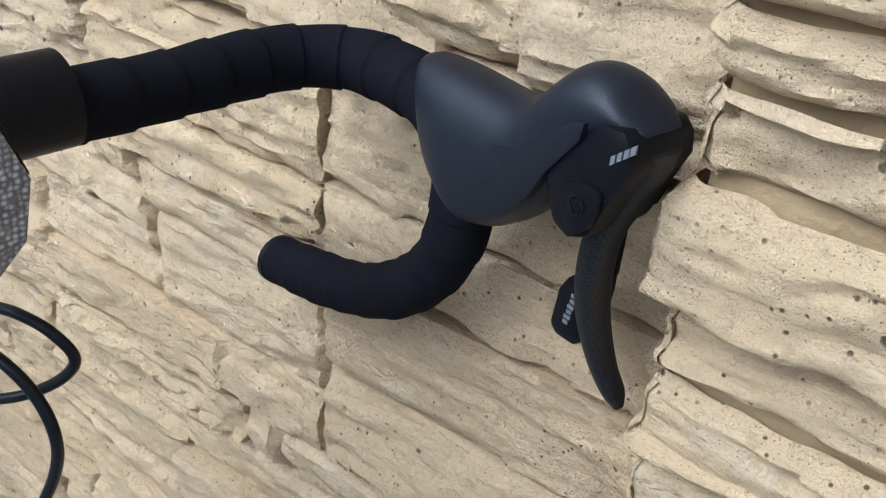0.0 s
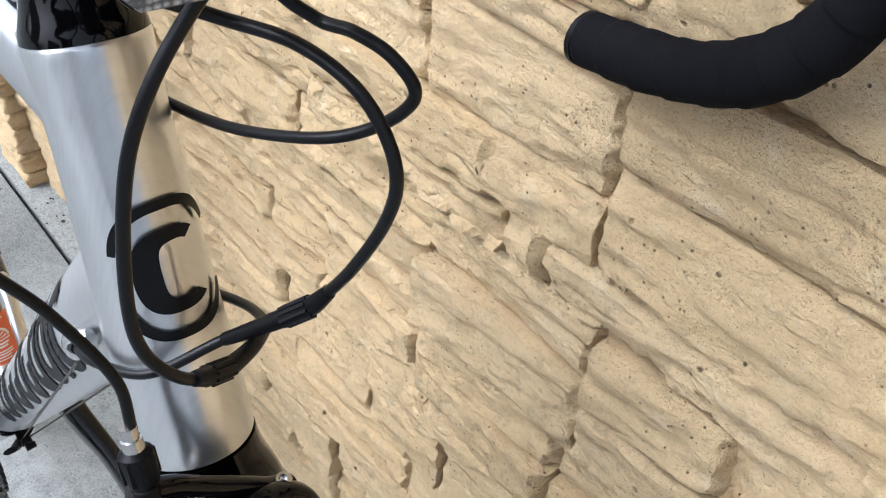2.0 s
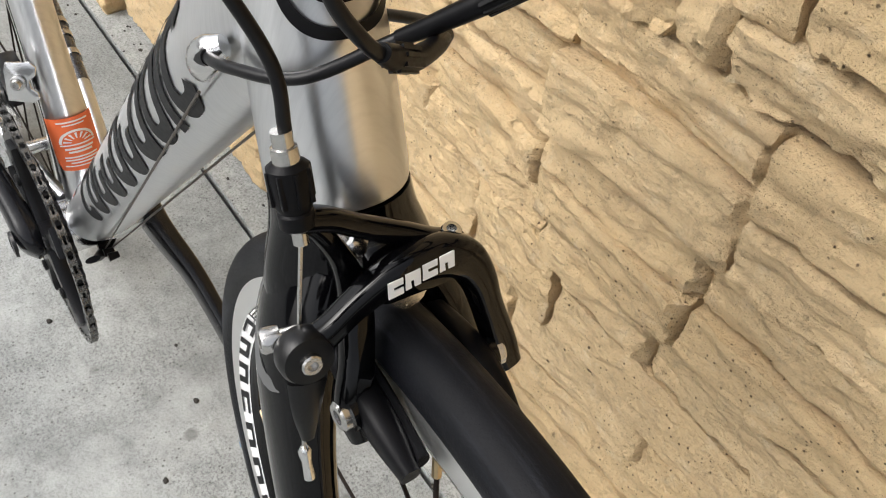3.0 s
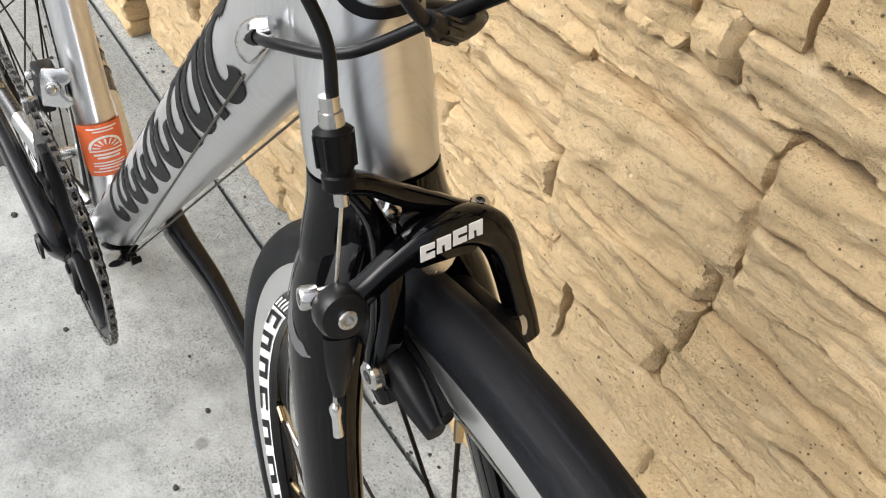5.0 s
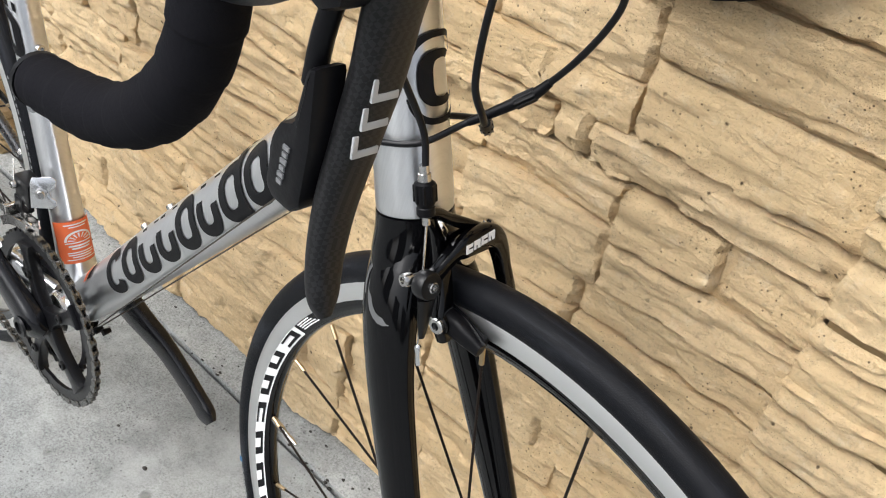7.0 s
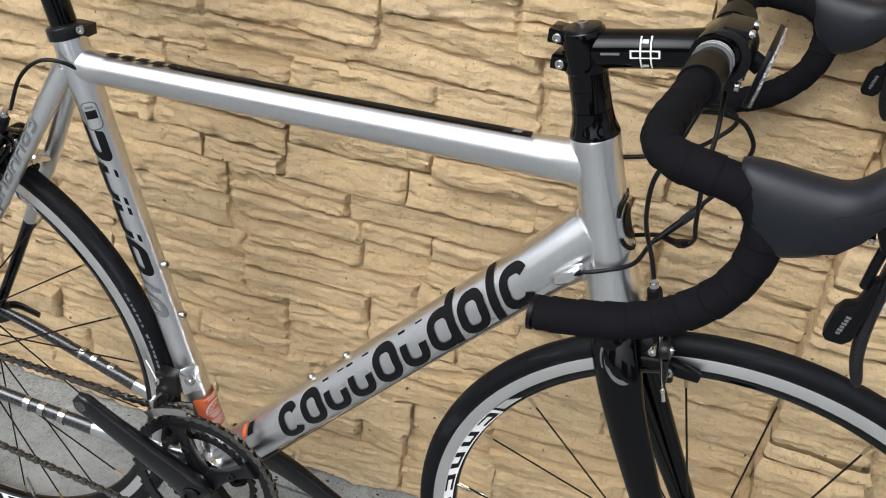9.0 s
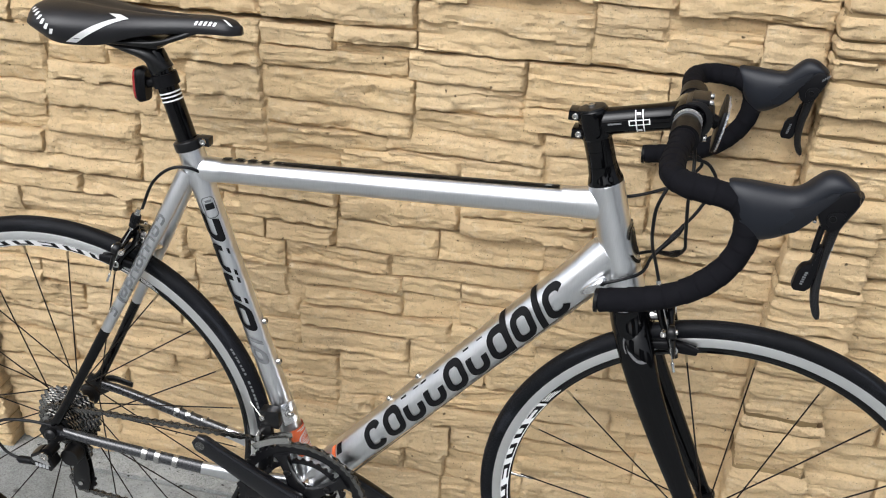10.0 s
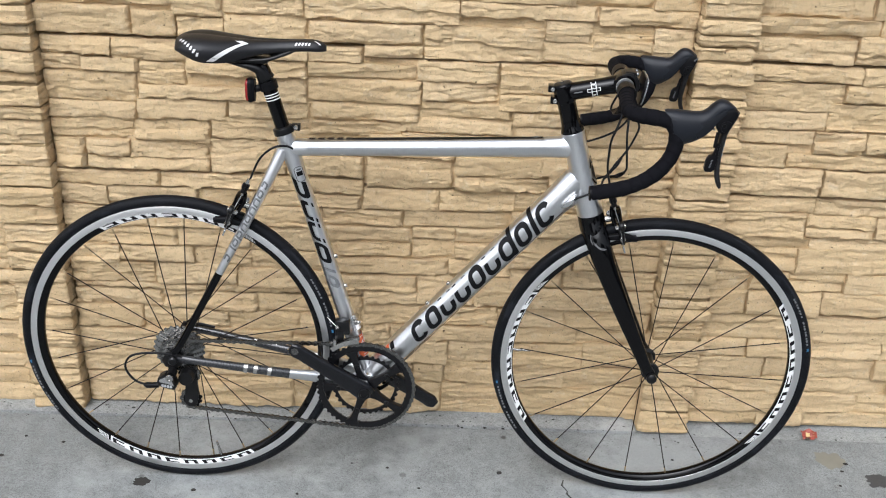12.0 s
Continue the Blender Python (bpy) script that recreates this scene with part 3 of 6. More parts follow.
# beyond the right-hand post
L, R = 1.173, 2.45
p = panel(L, R, 0.0, 0.318)
courses(p, L, R, 0.006, 0.316, 51, cell=0.008)
p = panel(L, R, 0.321, 0.620)
row(p, "1173 1380 586 620, 1384 1600 580 620, 1173 1370 524 584, 1372 1530 548 580, 1532 1700 524 579, 1372 1528 524 547, 1604 1800 582 620")
courses(p, L, 1.80, 0.323, 0.523, 52, cell=0.008)
courses(p, 1.80, R, 0.323, 0.620, 53, cell=0.012)
p = panel(L, R, 0.623, 0.920)
row(p, "1173 1417 884 919, 1420 1640 882 919, 1173 1388 819 882, 1391 1560 842 881, 1366 1600 778 839, 1562 1640 842 881")
row(p, "1173 1363 777 817, 1173 1343 745 776, 1346 1457 724 776, 1460 1640 730 776, 1173 1293 690 743, 1296 1525 692 723, 1528 1640 690 728, 1173 1382 626 689, 1385 1560 626 688, 1563 1640 626 688")
courses(p, 1.64, R, 0.625, 0.919, 54, cell=0.012)
p = panel(L, R, 0.923, 1.22)
row(p, "1173 1391 925 975, 1394 1600 925 985")
courses(p, L, 1.60, 0.985, 1.22, 55, cell=0.010)
courses(p, 1.60, R, 0.925, 1.22, 56, cell=0.014)
p = panel(L, R, 1.223, 1.8)
courses(p, L, R, 1.225, 1.8, 57, cell=0.016)
# beyond the left-hand post
L, R = -1.70, -0.435
for k, (a, b) in enumerate(((0.0, 0.325), (0.328, 0.624), (0.629, 0.919), (0.922, 1.22), (1.223, 1.8))):
    p = panel(L, R, a, b)
    courses(p, L, R, a + 0.004, b - 0.002, 61 + k, cell=0.014)
post(2.45, 2.58, -0.056, 11)
post(-1.83, -1.70, -0.045, 12)

# ---- the bicycle, leaning on the wall; own axes: x forward, y to its left, z up from the ground ----
bicycle = new("bicycle")
bicycle.matrix_basis = pose(-0.003, -0.2535, 0, -2.75, 0, -0.5)
tagged(bicycle, "silver brushed aluminium road bicycle leaning against the ochre stone wall", "bicycle")
HEAD = radians(17.2)                                   # the head tube leans back by this
HB, HT = Vector((0.837, 0, 0.6655)), Vector((0.786, 0, 0.8305))
AXIS = (HT - HB).normalized()
STEER = Matrix.Translation(HB) @ Matrix.Rotation(radians(-4.3), 4, AXIS) @ Matrix.Translation(-HB)
BB = Vector((0.399, 0, 0.272))
RA, FA = Vector((0.008, 0, 0.333)), Vector((0.994, 0, 0.333))
# the stem sits a little askew on the fork
BARS = Matrix.Translation(HB) @ Matrix.Rotation(radians(-5.4), 4, AXIS) @ Matrix.Translation(-HB)
ON = Matrix.Identity(4)


def on_axis(h):
    """A point of the steering axis, h metres above the head tube's foot."""
    return HB + AXIS * h


def part(name, shape, mat, parent=bicycle, label="", m=None, smooth=40, bevel=0.0):
    return put(name, shape[0], shape[1], mat, parent, label, m, smooth, bevel)


def decal(line, s0, s1, a0, a1, lean=0.0, lift=0.0005, n=3, k=6):
    """A patch on a tube. line(s) gives centre, radii (side, up), side, up; s runs along the tube, a round it in degrees from
    the side towards the top; lean shifts the upper edge along the tube."""
    v, f = [], []
    for i in range(n + 1):
        for j in range(k + 1):
            q = j / k
            s = s0 + (s1 - s0) * i / n + lean * q
            c, (ra, rb), side, up = line(s)
            a = radians(a0 + (a1 - a0) * q)
            v.append(c + side * (ra + lift) * math.cos(a) + up * (rb + lift) * math.sin(a))
    for i in range(n):
        for j in range(k):
            a = i * (k + 1) + j
            f.append((a, a + k + 1, a + k + 2, a + 1))
    return v, f


def straight(p0, p1, r0, r1, side=(0, -1, 0), flip=False):
    """line() of a straight tube: s in metres from p0, facing the bicycle's right."""
    p0, p1, side = Vector(p0), Vector(p1), Vector(side)
    d = (p1 - p0).normalized()
    up = side.cross(d) if side.cross(d).z > 0 or abs(d.z) > 0.9 else d.cross(side)
    if flip:
        up = -up
    length = (p1 - p0).length
    return lambda s: (p0 + d * s, tuple(a + (b - a) * s / length for a, b in zip(r0, r1)), side, up)


# -- frame --
DT0, DT1 = Vector((0.405, 0, 0.279)), Vector((0.808, 0, 0.733))
DT_DIR = (DT1 - DT0).normalized()
frame_part = part("frame", join(
    sweep([tuple(on_axis(h)) for h in (0, 0.004, 0.03, 0.07, 0.11, 0.150, 0.1690, 0.1727)],
          [0.0248, 0.0256, 0.0252, 0.0236, 0.0224, 0.0220, 0.0226, 0.0222], 40, 4),
    # welded fillets where the tubes meet the head tube
    sweep([(0.745, 0, 0.662), (0.767, 0, 0.687), (0.787, 0, 0.708), (0.806, 0, 0.727)], [(0.0236, 0.0285), (0.0232, 0.0295), (0.0222, 0.0315), (0.0190, 0.0345)], 28, 4),
    sweep([(0.735, 0, 0.7985), (0.765, 0, 0.800), (0.790, 0, 0.802)], [(0.0155, 0.0185), (0.0175, 0.0205), (0.019, 0.025)], 24, 4)),
    ALU_HEAD, label="brushed silver aluminium frame with smooth welds")
part("seat_lug", sweep([(0.2345, 0, 0.772), (0.246, 0, 0.7735), (0.262, 0, 0.7755), (0.285, 0, 0.7765)], [(0.0155, 0.0215), (0.0168, 0.0200), (0.0170, 0.0180), (0.0160, 0.0165)], 24, 4), ALU_SEAT, frame_part)
DT_RADII = ((0.0, 0.030, 0.0235), (0.12, 0.0278, 0.0258), (0.5, 0.0250, 0.0278), (0.85, 0.0240, 0.0292), (1.0, 0.0215, 0.0302))
part("down_tube", sweep([tuple(DT0.lerp(DT1, t)) for t, _, _ in DT_RADII], [(q, w) for _, q, w in DT_RADII], 36, 8), ALU_DOWN, frame_part)
part("top_tube", sweep([(0.240, 0, 0.7745), (0.27, 0, 0.7758), (0.5, 0, 0.7858), (0.70, 0, 0.7950), (0.79, 0, 0.7990)],
     [(0.0158, 0.0168), (0.0162, 0.0166), (0.0172, 0.0180), (0.0172, 0.0194), (0.0175, 0.0205)], 32, 5), ALU_TOP, frame_part)
ST0, ST1 = BB + Vector((0, 0, 0)), Vector((0.2335, 0, 0.808))
part("seat_tube", sweep([tuple(ST0), tuple(ST0.lerp(ST1, 0.1)), tuple(ST0.lerp(ST1, 0.3)), tuple(ST0.lerp(ST1, 0.8)), tuple(ST0.lerp(ST1, 0.93)), tuple(ST1)],
     [(0.024, 0.0185), (0.020, 0.0175), (0.0165, 0.0165), (0.0160, 0.0160), (0.0178, 0.0185), (0.0172, 0.0172)], 28, 5), ALU_SEAT, frame_part)
part("bottom_bracket_shell", lathe([(0.0205, -0.036), (0.0235, -0.034), (0.0245, -0.028), (0.0245, 0.028), (0.0235, 0.034), (0.0205, 0.036)], 32, m=Matrix.Translation(BB)), ALU, frame_part)
for s in (-1, 1):
    part("seat_stay", sweep([(0.232, s * 0.008, 0.772), (0.205, s * 0.020, 0.715), (0.165, s * 0.033, 0.635), (0.118, s * 0.043, 0.545), (0.105, s * 0.046, 0.520)],
         [(0.0100, 0.0118), (0.0094, 0.0108), (0.0084, 0.0094), (0.0076, 0.0082), (0.0074, 0.0078)], 16, 5), ALU_SEAT, frame_part)
    part("seat_stay_tip", sweep([(0.106, s * 0.046, 0.522), (0.06, s * 0.056, 0.435), (0.022, s * 0.063, 0.365), (0.006, s * 0.064, 0.342)],
         [(0.0075, 0.0079), (0.0070, 0.0074), (0.0066, 0.0075), (0.005, 0.0095)], 16, 5), GLOSS, frame_part, "gloss black lower end")
    part("chainstay", sweep([(0.375, s * 0.020, 0.276), (0.330, s * 0.032, 0.283), (0.262, s * 0.043, 0.295), (0.240, s * 0.046, 0.298)],
         [(0.0095, 0.0160), (0.0085, 0.0145), (0.0080, 0.0115), (0.0080, 0.0108)], 16, 5), ALU_TOP, frame_part)
    part("chainstay_tip", sweep([(0.241, s * 0.046, 0.298), (0.15, s * 0.055, 0.313), (0.06, s * 0.063, 0.328), (0.012, s * 0.065, 0.334)],
         [(0.0081, 0.0109), (0.0078, 0.0095), (0.0072, 0.0085), (0.005, 0.0085)], 16, 5), GREY_DARK, frame_part, "dark painted rear end with silver bands")
    for x in (0.200, 0.172, 0.152):
        c = Vector((x, s * (0.0503 - (x - 0.205) * 0.09), 0.304 - (x - 0.205) * 0.165))
        part("band", sweep([tuple(c + Vector((0.0045, 0, -0.0007))), tuple(c - Vector((0.0035, s * -0.0004, -0.0006)))], [(0.0083, 0.0109), (0.0083, 0.0107)], 16, cap=False), STEEL, frame_part)
    part("dropout", prism([(-0.016, 0.332), (-0.008, 0.316), (0.010, 0.312), (0.026, 0.322), (0.030, 0.336), (0.012, 0.350), (-0.006, 0.350)], s * 0.0655 - 0.0035, s * 0.0655 + 0.0035), SATIN, frame_part, bevel=0.001)
part("brake_bridge", sweep([(0.163, -0.031, 0.632), (0.160, 0, 0.640), (0.163, 0.031, 0.632)], 0.0065, 12, 4, ref=(1, 0, 0)), ALU, frame_part)
part("stay_bridge", sweep([(0.300, -0.034, 0.289), (0.300, 0.034, 0.289)], 0.0065, 12, ref=(1, 0, 0)), ALU, frame_part)
# bottle bolts
for x, z in ((0.3205, 0.546), (0.3405, 0.481)):
    part("bottle_bolt", bolt((x + 0.0100, 0, z + 0.0032), (0.955, 0, 0.295), 0.0048, 0.0055), STEEL, frame_part)
for t in (0.341, 0.444):
    c = DT0.lerp(DT1, t)
    part("bottle_bolt", bolt((c.x - 0.0185, 0, c.z + 0.0165), (-0.748, 0, 0.664), 0.0048, 0.0065), STEEL, frame_part)
# cable stops on the down tube
for s in (-1, 1):
    stop = part("cable_stop", sweep([(0.776, s * 0.0205, 0.6830), (0.783, s * 0.0255, 0.6895), (0.792, s * 0.0280, 0.6985), (0.799, s * 0.0275, 0.7055), (0.803, s * 0.0245, 0.7095)],
         [(0.0030, 0.0040), (0.0052, 0.0068), (0.0056, 0.0072), (0.0048, 0.0062), (0.0028, 0.0040)], 16, 5), ALU, frame_part, "polished oval cable stop")
    part("ferrule", sweep([(0.786, s * 0.0292, 0.6935), (0.795, s * 0.0300, 0.7015), (0.803, s * 0.0302, 0.7065)], [0.0030, 0.0034, 0.0030], 12), PLASTIC, stop, "black cable ferrule")
part("cable_wire", rod((0.778, -0.0262, 0.674), (0.420, -0.0060, 0.249), 0.0007, seg=6), WIRE, frame_part)
part("cable_wire", rod((0.772, 0.022, 0.655), (0.420, -0.0020, 0.247), 0.0008, seg=6), WIRE, frame_part)
part("cable_guide", sweep([(0.445, -0.022, 0.268), (0.425, -0.012, 0.249), (0.40, 0.008, 0.246), (0.375, 0.015, 0.250)], [(0.007, 0.003)] * 4, 10, 3), PLASTIC, frame_part)
for x in (0.452, 0.436, 0.415, 0.395):
    part("guide_rivet", lathe([(0.004, -0.004), (0.003, 0.005)], 10, m=Matrix.Translation((x, -0.006, 0.252 + max(0, (x - 0.42)) * 0.6))), PLASTIC, frame_part)

# letter-like shapes along the down tube: slanted black rings, bars and hooks
DT_ROWS = spline(DT_RADII, 8)


def DT_LINE(s):
    """line() of the down tube, whose section changes along it."""
    t = s / (DT1 - DT0).length
    return DT0 + DT_DIR * s, (float(np.interp(t, DT_ROWS[:, 0], DT_ROWS[:, 1])), float(np.interp(t, DT_ROWS[:, 0], DT_ROWS[:, 2]))), Vector((0, -1, 0)), Vector((0, -1, 0)).cross(DT_DIR) * (1 if Vector((0, -1, 0)).cross(DT_DIR).z > 0 else -1)



def ink(line, path, t, s0, a_mid, lean, name="lettering", mat=INK, parent=frame_part, lift=0.0006, closed=False):
    """A band of ink on a tube along path, rows of metres (along, up round the tube); t is its breadth, lean slants it."""
    p = np.array(path, float)
    d = (np.roll(p, -1, 0) - np.roll(p, 1, 0)) if closed else np.gradient(p, axis=0)
    d /= np.maximum(1e-9, np.linalg.norm(d, axis=1))[:, None]
    side_way = np.stack([-d[:, 1], d[:, 0]], 1)
    v, k = [], 4
    for q, w in zip(p, side_way):
        for j in range(k + 1):
            u, h = q + w * t * (j / k - 0.5)
            c, (ra, rb), side, up = line(s0 + u + lean * h)
            a = radians(a_mid) + h / ((ra + rb) / 2)
            v.append(c + side * (ra + lift) * math.cos(a) + up * (rb + lift) * math.sin(a))
    n = len(p)
    f = [(i * (k + 1) + j, ((i + 1) % n) * (k + 1) + j, ((i + 1) % n) * (k + 1) + j + 1, i * (k + 1) + j + 1) for i in range(n if closed else n - 1) for j in range(k)]
    return part(name, (v, f), mat, parent)


def rounded(w, h, r, a0=0.0, a1=1.0, n=64):
    """A rounded oblong w by h about (w / 2, 0), from a share a0 to a share a1 of its way round, starting at the middle of its far side."""
    x, z, out = w / 2 - r, h / 2 - r, []
    for i in range(n):
        q = a0 + (a1 - a0) * i / n if a1 - a0 >= 1 else a0 + (a1 - a0) * i / (n - 1)
        length = 4 * x + 4 * z + 2 * math.pi * r
        g = (q % 1.0) * length
        for kind, span in (("r", z), ("c0", math.pi * r / 2), ("t", 2 * x), ("c1", math.pi * r / 2), ("l", 2 * z), ("c2", math.pi * r / 2), ("b", 2 * x), ("c3", math.pi * r / 2), ("r2", z)):
            if g <= span:
                break
            g -= span
        e = g / r
        out.append({"r": (w / 2, g), "t": (x - g, h / 2), "l": (-w / 2, z - g), "b": (-x + g, -h / 2), "r2": (w / 2, -z + g),
                    "c0": (x + r * math.cos(e), z + r * math.sin(e)), "c1": (-x - r * math.sin(e), z + r * math.cos(e)),
                    "c2": (-x - r * math.cos(e), -z - r * math.sin(e)), "c3": (x + r * math.sin(e), -z - r * math.cos(e))}[kind])
    return [(w / 2 + u, q) for u, q in out]


def glyph(line, s, w, h, t, kind, a_mid=-3.0, lean=0.36, **kw):
    """A plain slanted shape of a printed row: o a loop, u a trough, c a hook open towards the front, l a tall bar, d a loop with a tall bar."""
    r = min(w, h) * 0.30
    w, h2 = w - t, h - t
    if kind in "od":
        ink(line, rounded(w, h2, r), t, s + t / 2, a_mid, lean, closed=True, **kw)
    if kind == "u":
        ink(line, [(0, h / 2)] + rounded(w, h2, r, (h2 / 2 - r + math.pi * r + w - 2 * r) / (2 * w + 2 * h2 - 8 * r + 2 * math.pi * r), 1.0, 48) + [(w, h / 2)], t, s + t / 2, a_mid, lean, **kw)
    if kind == "c":
        ink(line, rounded(w, h2, r, 0.10, 0.90, 56), t, s + t / 2, a_mid, lean, **kw)
    if kind in "ld":
        ink(line, [(w, q) for q in np.linspace(-h / 2, h * 0.86, 12)] if kind == "d" else [(t / 2, q) for q in np.linspace(-h / 2, h * 0.86, 12)], t, s + (t / 2 if kind == "d" else 0), a_mid, lean, lift=0.0009, **kw)


s = 0.140
for kind, w in zip("couuoudolc", (0.036, 0.037, 0.037, 0.037, 0.038, 0.037, 0.039, 0.037, 0.0105, 0.038)):
    glyph(DT_LINE, s, w, 0.0440, 0.0106, kind, a_mid=6.0)
    s += w + 0.0052
part("small_mark", decal(DT_LINE, 0.072, 0.080, 30, 66, 0.006), ORANGE, frame_part)
part("small_mark", decal(DT_LINE, 0.083, 0.094, 30, 62, 0.006), INK, frame_part)
# seat tube marks: an upright row of slanted strokes
ST_LINE = straight(ST0, ST1, (0.0165, 0.0165), (0.0160, 0.0160), flip=True)
for s0, w, h, t, mat, kind in ((0.425, 0.050, 0.026, 0.0090, INK, "c"), (0.376, 0.046, 0.024, 0.0085, INK, "u"), (0.330, 0.046, 0.024, 0.0085, INK, "u"), (0.282, 0.048, 0.025, 0.0085, INK, "o"), (0.262, 0.0075, 0.014, 0.0065, GREYINK, "l"), (0.226, 0.031, 0.024, 0.0070, GREYINK, "o")):
    glyph(ST_LINE, s0, w - 0.004, h, t, kind, a_mid=-2.0, lean=-0.75, mat=mat)
ink(ST_LINE, rounded(0.030, 0.017, 0.006), 0.0014, 0.458, 22, 0.0, "crest", GREYINK, closed=True)
part("crest_mark", decal(ST_LINE, 0.470, 0.479, 2, 44, 0.0, 0.0008, k=6), INK, frame_part)
part("crest_mark", decal(ST_LINE, 0.481, 0.484, 8, 38, 0.0, 0.0008, k=6), GREYINK, frame_part)
# orange shop sticker with pale bars on the seat tube
part("sticker", decal(ST_LINE, 0.056, 0.104, 12, 165, 0.0, 0.0030, n=6, k=16), ORANGE, frame_part, "orange round-arched shop sticker")
for s0, w, a0, a1 in ((0.0995, 0.0014, 48, 130), (0.0968, 0.0012, 62, 118), (0.0790, 0.0012, 42, 136), (0.0752, 0.0018, 52, 126), (0.0722, 0.0018, 60, 120), (0.0678, 0.0013, 46, 132), (0.0652, 0.0013, 46, 132), (0.0626, 0.0013, 58, 122), (0.0598, 0.0011, 40, 138)):
    part("sticker_bar", decal(ST_LINE, s0, s0 + w, a0, a1, 0.0, 0.0034, k=10), WHITE, frame_part)


def sun_arc(r0, r1, t0, t1, n):
    """A piece of a half ring on the sticker, between two radii and two angles."""
    v = []
    for i in range(n + 1):
        t = radians(t0 + (t1 - t0) * i / n)
        for r in (r0, r1):
            c, (ra, rb), side, up = ST_LINE(0.0812 + r * math.sin(t))
            a = radians(89) + r * math.cos(t) / ra * 1.15
            v.append(c + side * (ra + 0.0035) * math.cos(a) + up * (rb + 0.0035) * math.sin(a))
    return v, [(2 * i, 2 * i + 1, 2 * i + 3, 2 * i + 2) for i in range(n)]


part("sticker_arch", sun_arc(0.0098, 0.0118, 0, 180, 16), WHITE, frame_part)
for k in range(7):
    part("sticker_ray", sun_arc(0.0040, 0.0090, 8 + 26 * k, 18 + 26 * k, 2), WHITE, frame_part)
# black stripe with pale marks on top of the top tube
TT_LINE = straight((0.232, 0, 0.7742), (0.79, 0, 0.7990), (0.0162, 0.0166), (0.0175, 0.0202))
part("top_stripe", decal(TT_LINE, 0.135, 0.500, 73, 107, 0.0, 0.0009, n=14, k=8), INK, frame_part, "black stripe along the top")
for k in range(5):
    part("stripe_mark", decal(TT_LINE, 0.050 + 0.018 * k, 0.062 + 0.018 * k, 74, 106, 0.003, 0.0013), INK, frame_part)
part("stripe_mark", decal(TT_LINE, 0.482, 0.490, 76, 98, 0.002, 0.0015), GREYINK, frame_part)
# grey shapes along the right seat stay
STAY = spline([(0.232, -0.008, 0.772), (0.205, -0.020, 0.715), (0.165, -0.033, 0.635), (0.118, -0.043, 0.545), (0.105, -0.046, 0.520)], 8)
STAY_S = np.concatenate([[0], np.cumsum(np.linalg.norm(np.diff(STAY, axis=0), axis=1))])


def SS_LINE(s):
    """line() of the curved right seat stay."""
    c = Vector([float(np.interp(s, STAY_S, STAY[:, k])) for k in range(3)])
    e = Vector([float(np.interp(s + 0.01, STAY_S, STAY[:, k])) for k in range(3)])
    d = (e - c).normalized()
    side = (Vector((0, -1, 0)) - d * -d.y).normalized()
    return c, (0.0100 - s * 0.008, 0.0112 - s * 0.012), side, side.cross(d)


for k, kind in enumerate("couuoudolc"):
    glyph(SS_LINE, 0.070 + 0.0185 * k, 0.0160, 0.0115, 0.0034, kind, a_mid=-4.0, lean=0.30, mat=GREYINK)
# black emblem on the front of the head tube: a hooked oval


def head_loop(a_mid, h_mid, half_a, half_h, t0, t1, wide, n=40):
    """A piece of an oval ring on the head tube, from t0 to t1 degrees round it, its stroke swelling to `wide`."""
    v = []
    for i in range(n + 1):
        q = i / n
        t = radians(t0 + (t1 - t0) * q)
        stroke = wide * (0.55 + 0.45 * math.sin(math.pi * q))
        ct, sn = math.cos(t), math.sin(t)
        ct, sn = math.copysign(abs(ct) ** 0.75, ct), math.copysign(abs(sn) ** 0.75, sn)
        for e in (0.0, 1.0):
            h = h_mid + (half_h - e * stroke * 0.55) * sn
            a = radians(a_mid + (half_a - e * stroke / 0.024 * 57.3 * 0.8) * ct)
            r = 0.0252 + (0.0222 - 0.0252) * h / 0.17 + 0.0010
            fwd, side = Vector((math.cos(HEAD), 0, math.sin(HEAD))), Vector((0, -1, 0))
            v.append(on_axis(h) + (fwd * math.cos(a) + side * math.sin(a)) * r)
    return v, [(2 * i, 2 * i + 1, 2 * i + 3, 2 * i + 2) for i in range(n)]


part("emblem", join(head_loop(-4, 0.0870, 37, 0.0170, -132, 132, 0.0132), head_loop(-4, 0.0870, 55, 0.0280, 16, 158, 0.0070), head_loop(-4, 0.0870, 55, 0.0280, -16, -158, 0.0070)), INK, frame_part, "black hooked oval emblem")

# -- seat post, clamp, saddle, lamp --
def on_post(h):
    return ST1 + (ST1 - ST0).normalized() * h


part("seat_clamp", join(lathe([(0.0172, -0.007), (0.0198, -0.006), (0.0198, 0.006), (0.0165, 0.008)], 28,
     m=Matrix.Translation(on_post(0.0)) @ Vector((0, 1, 0)).rotation_difference(ST1 - ST0).to_matrix().to_4x4()),
     box(0.2335 + 0.024, 0, 0.816, 0.016, 0.014, 0.012)), SATIN, label="black alloy seat clamp", bevel=0.0008)
part("clamp_bolt", bolt((0.258, -0.0075, 0.817), (0, -1, 0), 0.0045, 0.004), STEEL)
seatpost = part("seatpost", sweep([tuple(on_post(h)) for h in (-0.02, 0.05, 0.10, 0.118, 0.130)], [0.0138, 0.0138, 0.0138, 0.0135, 0.011], 24, 2), GLOSS, label="gloss black seatpost with white rings")
for h in (0.062, 0.0675, 0.0725):
    part("white_ring", sweep([tuple(on_post(h)), tuple(on_post(h + 0.002))], 0.0141, 24, cap=False), WHITE, seatpost)
